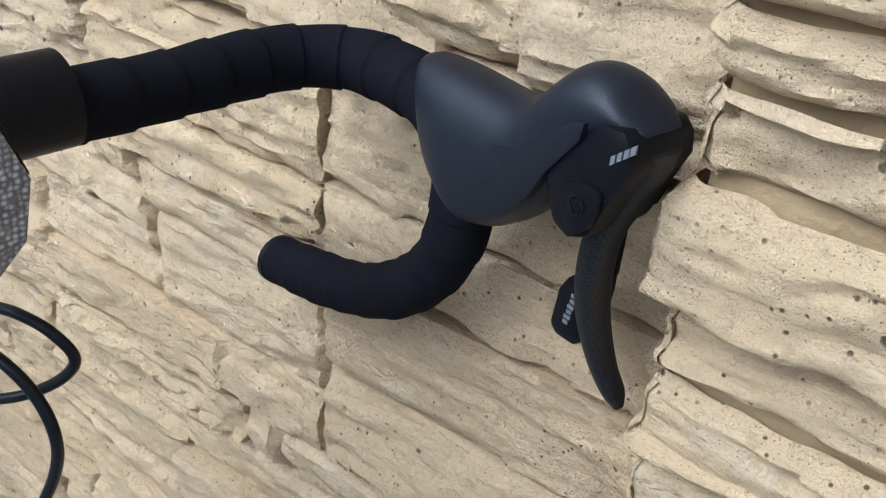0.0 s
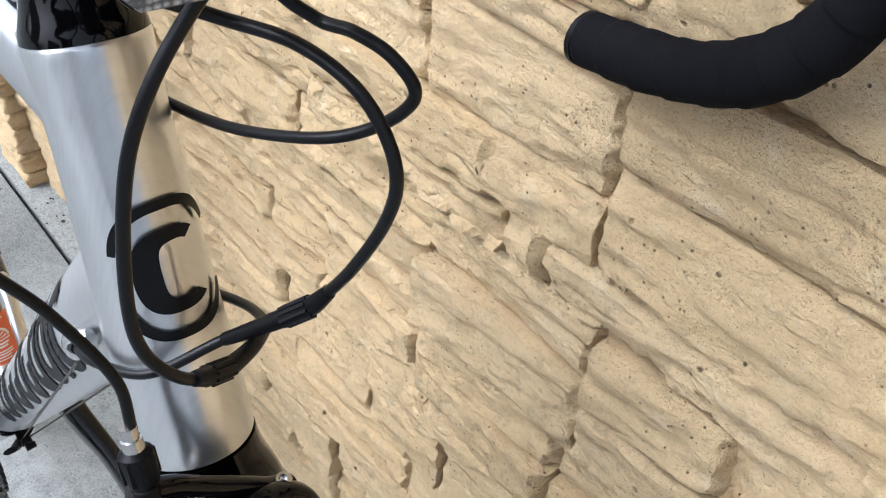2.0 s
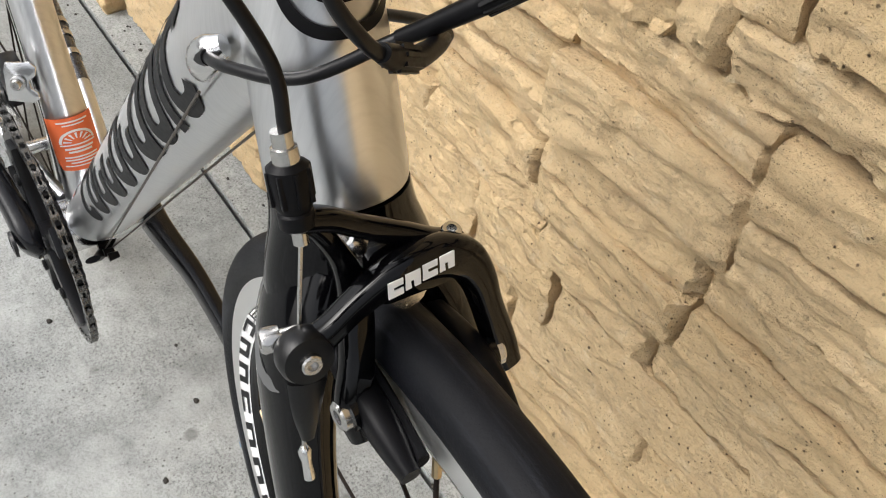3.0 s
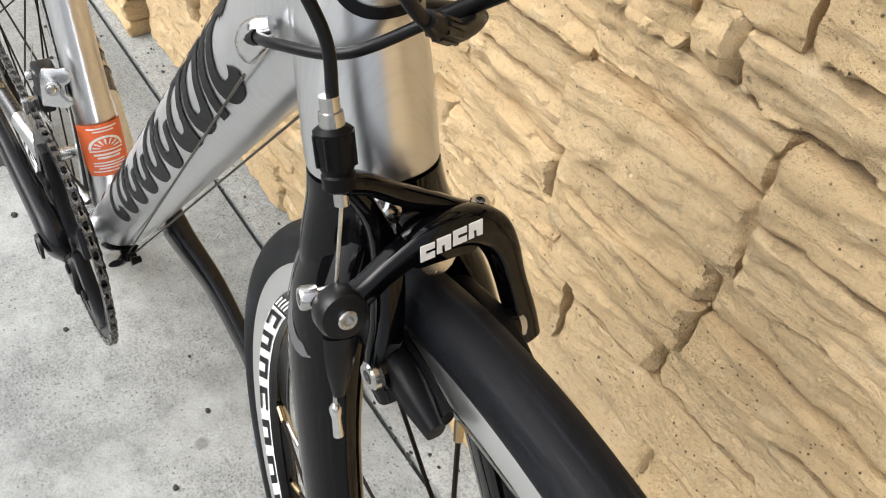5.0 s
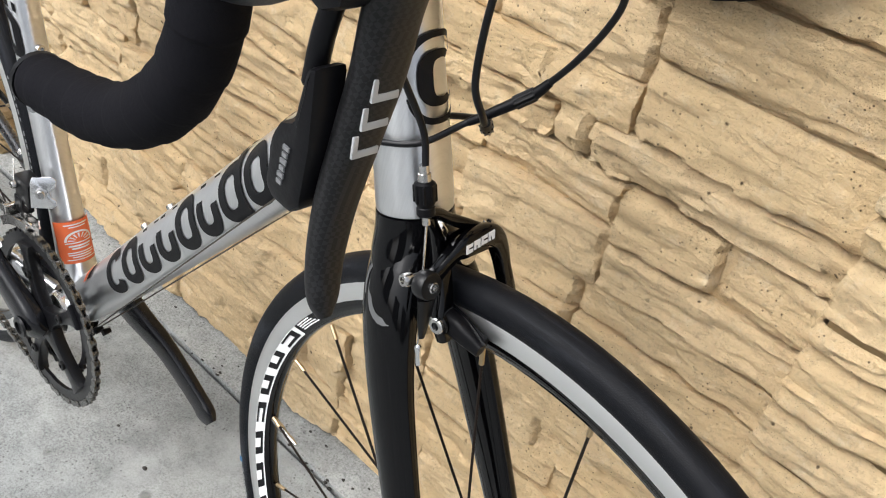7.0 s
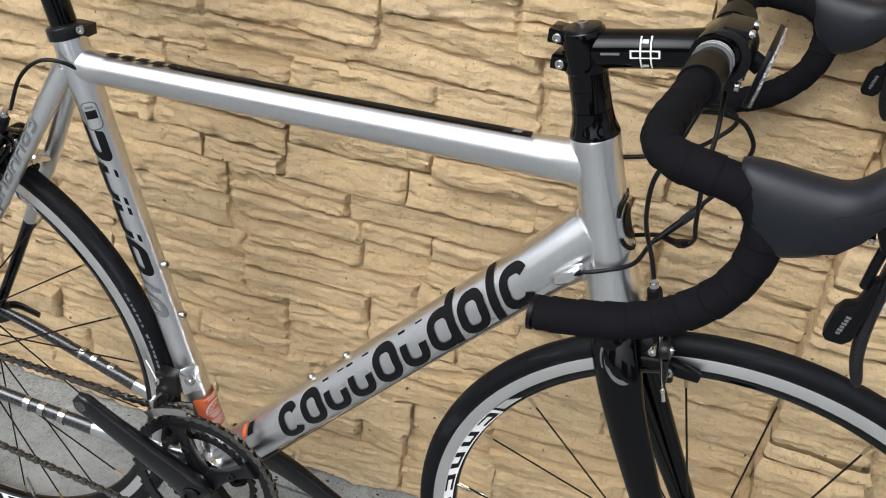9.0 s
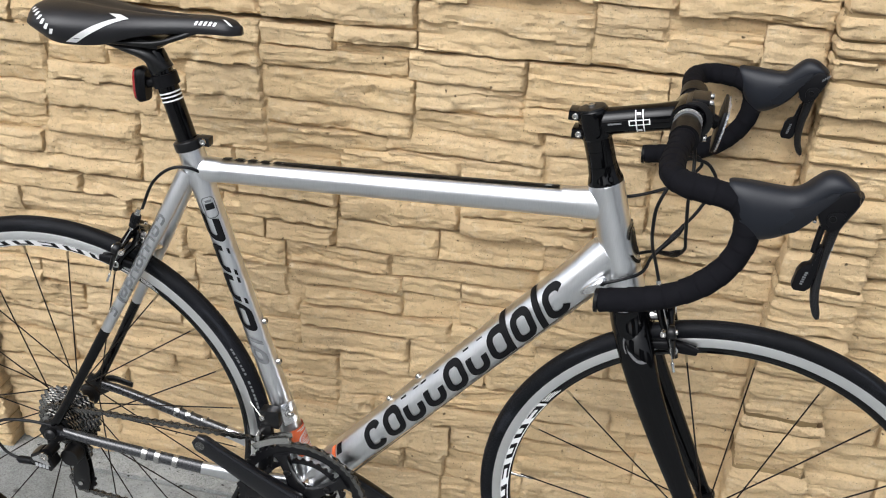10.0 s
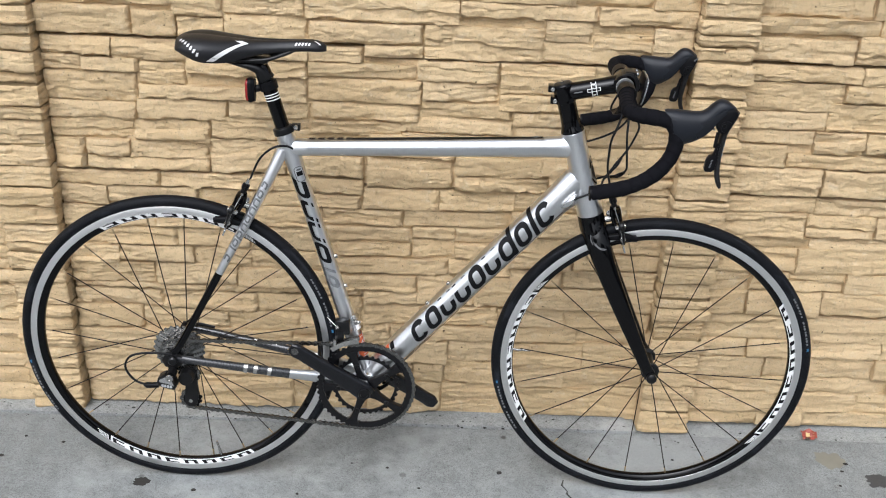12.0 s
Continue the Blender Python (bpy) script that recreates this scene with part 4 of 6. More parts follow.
part("post_head", join(sweep([(0.204, 0, 0.905), (0.190, 0, 0.926), (0.160, 0, 0.934), (0.128, 0, 0.939)], [(0.0145, 0.017), (0.018, 0.012), (0.019, 0.008), (0.015, 0.004)], 16, 4),
     box(0.183, 0, 0.943, 0.052, 0.038, 0.010)), SATIN, seatpost, bevel=0.001)
SADDLE_X = (0.043, 0.049, 0.066, 0.095, 0.140, 0.185, 0.230, 0.275, 0.302, 0.316)
SADDLE_W = (0.030, 0.048, 0.062, 0.066, 0.053, 0.034, 0.023, 0.0195, 0.016, 0.005)
SADDLE_T = (0.977, 0.982, 0.987, 0.988, 0.984, 0.981, 0.981, 0.983, 0.981, 0.974)
SADDLE_S = (0.003, 0.005, 0.016, 0.027, 0.024, 0.013, 0.009, 0.008, 0.007, 0.002)


def saddle_rows():
    rows = spline(np.array([SADDLE_X, SADDLE_W, SADDLE_T, SADDLE_S]).T, 5)
    out = []
    for x, w, top, skirt in rows:
        sec, edge = [], 0.004 + 0.010 * min(1.0, w / 0.05)
        for q in np.linspace(-1, 1, 25):
            a = abs(q)
            if a < 0.78:
                u = a / 0.78
                y, z = w * u * 0.97, top - 0.004 * u ** 2 - edge * u ** 5
            else:
                u = (a - 0.78) / 0.22
                y, z = w * (0.97 + 0.03 * math.sin(math.pi * u) - 0.16 * u * u), top - 0.004 - edge - skirt * u
            dip = 0.004 * math.exp(-((a / 0.12) ** 2)) * (1 if 0.06 < x < 0.24 else 0)
            sec.append((x, -math.copysign(y, q), z - dip))
        out.append(sec)
    return out


SR = saddle_rows()
sv = [p for r in SR for p in r]
sf = [(i * 25 + j, i * 25 + j + 1, (i + 1) * 25 + j + 1, (i + 1) * 25 + j) for i in range(len(SR) - 1) for j in range(24)]
sf += [tuple(range(25))[::-1], tuple(range((len(SR) - 1) * 25, len(SR) * 25))]
saddle = part("saddle", (sv, sf), COVER, label="black racing saddle with white chevron stripes", smooth=60)


def saddle_point(x, q, lift=0.0006):
    """A place on the cover: x along, q from -1 (left skirt) to 1 (right skirt)."""
    i = min(range(len(SR) - 1), key=lambda n: abs(SR[n][0][0] - x))
    i = max(0, i - 1) if SR[i][0][0] > x else i
    a, b = SR[i], SR[i + 1]
    t = (x - a[0][0]) / (b[0][0] - a[0][0])
    j = (q + 1) / 2 * 24
    j0 = min(23, int(j))
    u = j - j0
    def at(row):
        return Vector(row[j0]).lerp(Vector(row[j0 + 1]), u)
    c = at(a).lerp(at(b), t)
    n = Vector((0, -math.copysign(1, q) * min(1, abs(q) ** 2.5), max(0.0, 1 - abs(q) ** 3)))
    return c + n.normalized() * lift


def saddle_strip(x0, q0, x1, q1, w, n=10, along=True, lift=0.0007):
    v, f = [], []
    for i in range(n + 1):
        t = i / n
        x, q = x0 + (x1 - x0) * t, q0 + (q1 - q0) * t
        v += [saddle_point(x - w / 2, q, lift), saddle_point(x + w / 2, q, lift)]
    return v, [(2 * i, 2 * i + 1, 2 * i + 3, 2 * i + 2) for i in range(n)]


for s in (-1, 1):
    part("white_stripe", join(saddle_strip(0.112, s * 0.97, 0.172, s * 0.62, 0.013), saddle_strip(0.172, s * 0.62, 0.160, s * 0.50, 0.013, 4)), WHITE, saddle, "white chevron stripe")
    for k in range(5):
        part("white_mark", saddle_strip(0.262 + 0.006 * k, s * 0.72, 0.264 + 0.006 * k, s * 0.60, 0.0035, 3), WHITE, saddle)
    for k in range(7):
        x = 0.058 + 0.0055 * k
        part("white_mark", saddle_strip(x, s * (0.62 + 0.047 * k), x + 0.003, s * (0.56 + 0.047 * k), 0.0040, 3), WHITE, saddle)
    part("nose_mark", saddle_strip(0.296, s * 0.35, 0.306, s * 0.62, 0.004, 4), WHITE, saddle)
    part("saddle_rail", sweep([(0.262, s * 0.012, 0.966), (0.238, s * 0.018, 0.956), (0.205, s * 0.022, 0.946), (0.150, s * 0.022, 0.943), (0.115, s * 0.026, 0.945), (0.075, s * 0.034, 0.958)], 0.0036, 10, 5), SATIN, saddle, "dark steel rail")
part("saddle_base", sweep([(0.07, 0, 0.960), (0.12, 0, 0.962), (0.19, 0, 0.964), (0.27, 0, 0.968)], [(0.048, 0.004), (0.046, 0.004), (0.028, 0.004), (0.014, 0.004)], 16, 3), PLASTIC, saddle)
rear_light = part("rear_light", sweep([(0.182, 0, 0.8660), (0.174, 0, 0.8662), (0.169, 0, 0.8662)], [(0.010, 0.021), (0.013, 0.024), (0.012, 0.023)], 16, 3, power=3.5), PLASTIC, label="black rear lamp with a red lens on the seatpost", m=Matrix.Translation((0, 0, 0.018)))
part("red_lens", sweep([(0.1690, 0, 0.8842), (0.1655, 0, 0.8842), (0.1635, 0, 0.8842)], [(0.012, 0.022), (0.011, 0.021), (0.008, 0.017)], 16, 3, power=3.5), RED, rear_light, m=Matrix.Translation((0, 0, -0.018)))
part("lamp_bracket", join(sweep([(0.180, 0, 0.886), (0.205, 0, 0.892)], [(0.006, 0.007)] * 2, 12), sweep([tuple(on_post(0.082)), tuple(on_post(0.098))], 0.0172, 24)), PLASTIC, rear_light, m=Matrix.Translation((0, 0, -0.018)))

# -- headset, stem, handlebar: all turned with the fork --
head_cap = part("headset_cover", sweep([tuple(on_axis(h)) for h in (0.1729, 0.177, 0.186, 0.196)], [0.0225, 0.0218, 0.0190, 0.0180], 32, 3), GLOSS, m=STEER, label="gloss black conical headset cover")
for h, d in ((0.1965, 0.0195), (0.2163, 0.0145)):
    part("spacer", sweep([tuple(on_axis(h)), tuple(on_axis(h + d))], 0.0176, 32), GLOSS, head_cap)
SA, SB = on_axis(0.250), Vector((0.871, 0, 0.930))
stem = part("stem", join(sweep([tuple(on_axis(h)) for h in (0.2310, 0.2330, 0.2500, 0.2655, 0.2672)], [0.0182, 0.0194, 0.0196, 0.0190, 0.0178], 28, 2),
     sweep([tuple(SA.lerp(SB, t)) for t in (0.05, 0.3, 0.7, 0.95)], [(0.0170, 0.0170), (0.0160, 0.0165), (0.0162, 0.0165), (0.019, 0.018)], 28, 4),
     sweep([(SB.x, -0.022, SB.z), (SB.x, 0.022, SB.z)], 0.0205, 28, ref=(1, 0, 0)),
     box(SA.x - 0.022, 0, SA.z + 0.008, 0.018, 0.024, 0.012), box(SA.x - 0.016, 0, SA.z - 0.014, 0.018, 0.024, 0.012)),
     GLOSS, label="gloss black stem with pale cross-shaped marks", m=BARS, bevel=0.0012)
for dx, dz in ((-0.022, 0.008), (-0.016, -0.014)):
    part("stem_bolt", bolt((SA.x + dx, -0.0121, SA.z + dz), (0, -1, 0), 0.0040, 0.003), STEEL, stem)
part("top_cap", join(sweep([tuple(on_axis(0.2674)), tuple(on_axis(0.2695)), tuple(on_axis(0.2702))], [0.0170, 0.0165, 0.013], 28)), SATIN, stem)
part("cap_bolt", bolt(tuple(on_axis(0.2704)), tuple(AXIS), 0.0050, 0.003), STEEL, stem)
part("faceplate", join(sweep([(SB.x + 0.006, -0.021, SB.z + 0.001), (SB.x + 0.006, 0.021, SB.z + 0.001)], [(0.0215, 0.0225)] * 2, 24, ref=(1, 0, 0)),
     box(SB.x + 0.010, 0, SB.z + 0.0215, 0.020, 0.036, 0.008), box(SB.x + 0.010, 0, SB.z - 0.0215, 0.020, 0.036, 0.008)), SATIN, stem, "black bolted faceplate", bevel=0.001)
for s in (-1, 1):
    for dz in (0.0215, -0.0215):
        part("faceplate_bolt", bolt((SB.x + 0.020, s * 0.012, SB.z + dz), (1, 0, 0), 0.0040, 0.004), STEEL, stem)
STEM_LINE = straight(SA, SB, (0.0163, 0.0165), (0.0165, 0.0168))
for s0, w, a0, a1 in ((0.0505, 0.0014, -46, 54), (0.0590, 0.0014, -46, 54), (0.0425, 0.025, 9, 13), (0.0425, 0.025, -10, -6), (0.0425, 0.0016, -8, 11), (0.066, 0.0016, -8, 11), (0.0525, 0.005, 32, 43), (0.0525, 0.005, -40, -29)):
    part("pale_mark", decal(STEM_LINE, s0, s0 + w, a0, a1, 0.0, 0.0006, n=4, k=10), WHITE, stem)
part("pale_mark", decal(STEM_LINE, 0.018, 0.034, -1, 6, 0.0, 0.0006, n=4), GREYINK, stem)

BAR = [(0.871, 0.0, 0.930), (0.871, 0.06, 0.930), (0.867, 0.120, 0.930), (0.8655, 0.165, 0.930), (0.8695, 0.193, 0.930), (0.885, 0.2095, 0.930), (0.907, 0.2135, 0.929), (0.928, 0.2135, 0.925),
       (0.9420, 0.213, 0.913), (0.9465, 0.213, 0.894), (0.9430, 0.2135, 0.870), (0.9320, 0.2145, 0.8475), (0.9130, 0.216, 0.8270), (0.8890, 0.2175, 0.8115), (0.8580, 0.219, 0.8000), (0.8140, 0.221, 0.7905)]
handlebar = part("handlebar", sweep([(0.871, -0.075, 0.930), (0.871, 0.075, 0.930)], 0.0140, 24, ref=(1, 0, 0)), SATIN, label="black drop handlebar wrapped in black tape", m=BARS)


def wrapped(pts, r, pitch, n=7):
    """Tape wound round a path: a tube whose radius steps a little at each turn."""
    p = spline(pts, n * 4)
    s = np.concatenate([[0], np.cumsum(np.linalg.norm(np.diff(p, axis=0), axis=1))])
    rad = [r + 0.0009 * ((q / pitch) % 1.0) + 0.0003 * math.sin(q * 90) for q in s]
    rad[-1], rad[-2] = r * 0.55, r * 0.92
    return [tuple(q) for q in p], rad


for s in (-1, 1):
    low = 0.006 if s > 0 else 0.0               # the bar is turned a little in its clamp, the left side sits lower
    near = 0.007 if s > 0 else 0.0
    pts = [(x, s * (y - near * max(0.0, min(1.0, (y - 0.15) / 0.04))), z - low * min(1.0, y / 0.12) * max(0.0, min(1.0, (z - 0.80) / 0.10))) for x, y, z in BAR]
    p, rad = wrapped([(0.871, s * 0.072, 0.930 - low * 0.5)] + pts[2:], 0.0126, 0.019)
    tape = part("bar_tape", sweep(p, rad, 22, ref=(0, 0, 1)), TAPE, handlebar, "black cork bar tape, wound in overlapping turns", smooth=70)
    part("finishing_tape", sweep([(0.871, s * 0.052, 0.930), (0.871, s * 0.086, 0.930)], 0.0166, 24, ref=(1, 0, 0)), PLASTIC, handlebar, "smooth black finishing tape")
    part("bar_end_plug", bolt((0.8155, s * (0.221 - near), 0.7907), (-1, 0, -0.06), 0.0130, 0.004, 20), PLASTIC, handlebar)
    part("bar_ring", sweep([(0.871, s * 0.027, 0.930), (0.871, s * 0.036, 0.930)], 0.0162, 24, ref=(1, 0, 0)), GREYINK, handlebar, "grey printed ring")
    for k in (0.029, 0.033):
        part("bar_line", sweep([(0.871, s * k, 0.930), (0.871, s * (k + 0.0015), 0.930)], 0.0166, 24, ref=(1, 0, 0), cap=False), WHITE, handlebar)


# -- brake and shift levers --
def lever_unit(s):
    y, low = s * (0.2095 if s < 0 else 0.206), (0.006 if s > 0 else 0.0)
    ahead = 0.002 if s < 0 else -0.002          # the two hoods are not pushed on equally far
    toe = 0.11 if s > 0 else 0.0                # the left unit points inwards a little
    turn = Matrix.Translation((0.950, y, 0)) @ pose(0, 0, 0, 0, 0, -math.degrees(toe)) @ Matrix.Translation((-0.950, -y, 0))
    # upright sections along the hood: x, top, bottom, half width
    st = [(0.921, 0.9425, 0.8950, 0.0135), (0.926, 0.9440, 0.8890, 0.0162), (0.940, 0.9445, 0.8850, 0.0184), (0.955, 0.9440, 0.8855, 0.0186), (0.970, 0.9435, 0.8905, 0.0181),
          (0.980, 0.9445, 0.8965, 0.0174), (0.987, 0.9490, 0.9015, 0.0168), (0.994, 0.9570, 0.9085, 0.0163), (1.002, 0.9640, 0.9200, 0.0161), (1.010, 0.9660, 0.9335, 0.0159),
          (1.019, 0.9640, 0.9435, 0.0150), (1.027, 0.9585, 0.9495, 0.0132), (1.0335, 0.9535, 0.9515, 0.0085)]
    rings, hv = spline(np.array(st), 5), []
    for x, top, bottom, hw in rings:
        x += ahead * max(0.0, min(1.0, (x - 0.96) / 0.03))
        z, hh = (top + bottom) / 2 - low, (top - bottom) / 2
        for k in range(32):
            a = 2 * math.pi * k / 32
            cs, sn = math.cos(a), math.sin(a)
            # the rear edge slants forward towards its foot, and the foot is narrower than the back
            slant = 0.42 * max(0.0, 0.942 - low - z - hh * sn) * max(0.0, min(1.0, (0.958 - x) / 0.035))
            hv.append((x + slant, y + hw * (1 - 0.10 * max(0.0, -sn)) * math.copysign(abs(cs) ** 0.84, cs), z + hh * math.copysign(abs(sn) ** 0.84, sn)))
    hf = [(i * 32 + k, i * 32 + (k + 1) % 32, (i + 1) * 32 + (k + 1) % 32, (i + 1) * 32 + k) for i in range(len(rings) - 1) for k in range(32)]
    hf += [tuple(range(32))[::-1], tuple(range((len(rings) - 1) * 32, len(rings) * 32))]
    hood = part("brake_hood", (hv, hf), HOOD, handlebar, "smooth black rubber brake hood", m=turn, smooth=60)
    grip = [(0.972, 0.923), (0.978, 0.930), (0.990, 0.9335), (1.002, 0.943), (1.011, 0.951), (1.017, 0.9525), (1.016, 0.946), (1.004, 0.9305), (0.997, 0.918), (0.986, 0.906), (0.975, 0.902), (0.971, 0.909)]
    for side in (-1, 1):
        part("grip_patch", prism([(x + ahead, z - low) for x, z in grip], y + side * 0.0120, y + side * 0.0171), GRIP, hood, "finely roughened darker grip patch", bevel=0.0012)
    body = [(x + ahead, z - low) for x, z in ((1.000, 0.9300), (1.008, 0.9420), (1.022, 0.9545), (1.0310, 0.9550), (1.0350, 0.9500), (1.0360, 0.9430), (1.0300, 0.9290), (1.0240, 0.9150), (1.0150, 0.9100), (1.0075, 0.9140))]
    part("lever_body", prism(body, y - 0.0158, y + 0.0158), PLASTIC, hood, "hard black lever body below the rubber", bevel=0.0040)
    cheek = [(x + ahead / 2, z - low) for x, z in ((1.0110, 0.9250), (1.0125, 0.9305), (1.0170, 0.9335), (1.0225, 0.9345), (1.0270, 0.9330), (1.0265, 0.9265), (1.0240, 0.9195), (1.0185, 0.9150), (1.0150, 0.9160), (1.0120, 0.9200))]
    for side in (-1, 1):
        part("pivot_cheek", prism(cheek, y + side * 0.0150, y + side * 0.0178), PLASTIC, hood, "black cheek round the lever pivot", bevel=0.0012)
    part("return_spring", box(1.0040, y, 0.9165 - low, 0.0035, 0.016, 0.0030), STEEL, hood, "bright steel spring under the hood", bevel=0.0008)
    for k in range(4):
        part("pale_mark", prism([(0.0, 0.0), (0.0016, 0.0013), (0.0016, 0.0043), (0.0, 0.0030)], -0.0004, 0.0004), GREYINK, hood, m=Matrix.Translation((1.0265 + 0.0023 * k, y - s * 0.0160, 0.9430 + 0.0019 * k - low)))
    fore = 0.004 if s < 0 else -0.003
    slim, lift = (0.80, 0.005) if s > 0 else (0.94, 0.0)
    c = lambda x, w, z: (x + fore, s * (w + toe * max(0.0, 0.90 - z) * 0.9), z + lift * max(0.0, min(1.0, (0.86 - z) / 0.04)) - low * max(0.0, min(1.0, (z - 0.85) / 0.07)))
    blade = [(1.0355, 0.2075, 0.947), (1.0315, 0.2075, 0.938), (1.0250, 0.2075, 0.925), (1.0200, 0.2060, 0.911), (1.0178, 0.2062, 0.893), (1.0158, 0.2090, 0.873), (1.0155, 0.2135, 0.852), (1.0175, 0.2170, 0.835), (1.0215, 0.2195, 0.8225), (1.0240, 0.2200, 0.8165)]
    lever = part("brake_lever", sweep([c(*q) for q in blade],
                 [(slim * q, w) for q, w in ((0.0095, 0.0028), (0.0110, 0.0046), (0.0098, 0.0056), (0.0094, 0.0055), (0.0092, 0.0052), (0.0086, 0.0048), (0.0076, 0.0045), (0.0066, 0.0042), (0.0054, 0.0038), (0.0026, 0.0020))], 20, 5, power=2.6), CARBON, handlebar, "dark carbon brake lever", m=turn)
    for x, w, z in (((1.0202, 0.2095, 0.8700), (1.0210, 0.2080, 0.8790), (1.0222, 0.2067, 0.8880)) if s < 0 else ()):   # printed on the right lever only
        part("lever_mark", box(x + fore, s * w, z - low / 2, 0.0012, 0.0092, 0.0024), DIMWHITE, lever, bevel=0.0003)
        part("lever_mark", box(x + fore, s * (w + 0.0037), z - low / 2 + 0.003, 0.0012, 0.0018, 0.0060), DIMWHITE, lever, bevel=0.0003)
    part("pivot", sweep([(1.0175, y - 0.0183, 0.9262 - low), (1.0175, y + 0.0183, 0.9262 - low)], 0.0036, 16, ref=(1, 0, 0)), SATIN, lever, "black pivot pin")
    for side in (-1, 1):
        part("pivot_cap", lathe([(0.0028, 0), (0.0024, 0.0010), (0.0010, 0.0012)], 14, m=Matrix.Translation((1.0175, y + side * 0.0182, 0.9262 - low)) @ pose(0, 0, 0, 0, 0, 180 if side < 0 else 0)), GLOSS, lever)
    y = s * (0.2210 + 0.04 * toe)
    outline = [(0.9925, 0.8480), (0.9945, 0.8650), (0.9980, 0.8715), (1.0045, 0.8745), (1.0085, 0.8930), (1.0130, 0.8950), (1.0130, 0.8700), (1.0105, 0.8490), (1.0060, 0.8440), (0.9955, 0.8440)]
    outline = [(x + fore, z) for x, z in outline]
    paddle = part("shift_paddle", prism(outline, y - s * 0.0090, y + s * 0.0025), PLASTIC, handlebar, "black shift paddle behind the lever", m=turn, bevel=0.0026)
    part("paddle_stalk", sweep([(1.0120, y - s * 0.006, 0.912 - low), (1.0105, y - s * 0.004, 0.900 - low), (1.0095, y - s * 0.003, 0.886 - low)], [(0.0035, 0.0032)] * 3, 10, 3), PLASTIC, paddle)
    for k in range(6):
        for e in (-0.0093, 0.0028):
            part("pale_mark", box(1.0010 + fore + 0.0005 * k, y + s * e, 0.8530 + 0.0025 * k, 0.0024 + 0.0006 * (k % 2), 0.0006, 0.0015), GREYINK, paddle)


lever_unit(-1)
lever_unit(1)

# -- front reflector --
reflector = part("front_reflector", prism([(-0.030, -0.025), (0.030, -0.025), (0.039, -0.014), (0.042, 0.008), (0.035, 0.027), (-0.035, 0.027), (-0.042, 0.008), (-0.039, -0.014)], 0, 0.004), PLASTIC,
                 label="clear front reflector on a bar bracket", bevel=0.001, m=BARS @ Matrix.Translation((0.908, 0.0150, 0.918)) @ pose(0, 0, 0, 0, 9, 0) @ pose(0, 0, 0, 0, 0, 90))
part("lens", prism([(-0.029, -0.024), (0.029, -0.024), (0.038, -0.0135), (0.041, 0.008), (0.034, 0.026), (-0.034, 0.026), (-0.041, 0.008), (-0.038, -0.0135)], -0.003, -0.0002), LENS, reflector, "clear prismatic lens", bevel=0.001)
# strip that carries the painted highlight of the lens
part("lens_band", box(0.002, -0.0032, 0.001, 0.017, 0.0010, 0.049), LENS_BAND, reflector, "bright strip with the lens highlight painted in", bevel=0.0003)
part("bracket", join(sweep([(0, 0.003, 0.0), (0, 0.014, 0.004), (0, 0.024, 0.008)], [(0.006, 0.008)] * 3, 10, 3, ref=(1, 0, 0))), PLASTIC, reflector)

# -- fork --
fork = part("fork", join(sweep([tuple(on_axis(h)) for h in (-0.001, -0.012, -0.030, -0.042, -0.054, -0.062)], [(0.0258, 0.0258), (0.0275, 0.0265), (0.033, 0.027), (0.034, 0.0235), (0.030, 0.016), (0.018, 0.004)], 32, 4),
            *[sweep([(0.845, s * 0.013, 0.640), (0.858, s * 0.0275, 0.610), (0.878, s * 0.0365, 0.562), (0.912, s * 0.0430, 0.490), (0.945, s * 0.0470, 0.424), (0.972, s * 0.0505, 0.370), (0.985, s * 0.0515, 0.345)],
                    [(0.015, 0.0245), (0.0148, 0.0238), (0.0122, 0.0208), (0.0105, 0.0180), (0.0095, 0.0150), (0.0085, 0.0125), (0.007, 0.0115)], 24, 5) for s in (-1, 1)]),
            GLOSS, label="gloss black carbon fork with a grey emblem", m=STEER)
for s in (-1, 1):
    part("fork_end", prism([(0.976, 0.355), (0.992, 0.356), (1.001, 0.343), (1.000, 0.327), (0.992, 0.320), (0.982, 0.326), (0.975, 0.340)], s * 0.0515 - 0.0035, s * 0.0515 + 0.0035), SATIN, fork, bevel=0.001)
# grey hooked emblem on the outside of the right leg
for r0, r1, a0, a1 in ((0.0175, 0.0198, 30, 200), (0.0110, 0.0150, 50, 315)):
    v = []
    for i in range(17):
        a = radians(a0 + (a1 - a0) * i / 16)
        for r in (r0, r1):
            z, turn = 0.6205 + r * math.sin(a), radians(16) + r * 0.70 * math.cos(a) / 0.017
            down = 0.6205 - z
            v.append((0.8534 + 0.433 * down + 0.0256 * math.sin(turn), -0.0221 - 0.467 * down - 0.0162 * math.cos(turn), z))
    part("emblem", (v, [(2 * i, 2 * i + 1, 2 * i + 3, 2 * i + 2) for i in range(16)]), DULL, fork)

# -- wheels --
def arc_patch(r0, r1, a0, a1, y, lean=0.0, n=4):
    v, f = [], []
    for i in range(n + 1):
        for r, k in ((r0, 0), (r1, 1)):
            a = radians(a0 + (a1 - a0) * i / n + lean * k)
            v.append((r * math.cos(a), y(r), r * math.sin(a)))
    return v, [(2 * i, 2 * i + 1, 2 * i + 3, 2 * i + 2) for i in range(n)]


def rim_side(s):
    """How far out the flank of the rim stands at radius r."""
    return lambda r: s * (0.0095 + (0.0004 if r < 0.2995 else 0.0) - max(0.0, 0.2975 - r) * 0.32 + 0.0004)


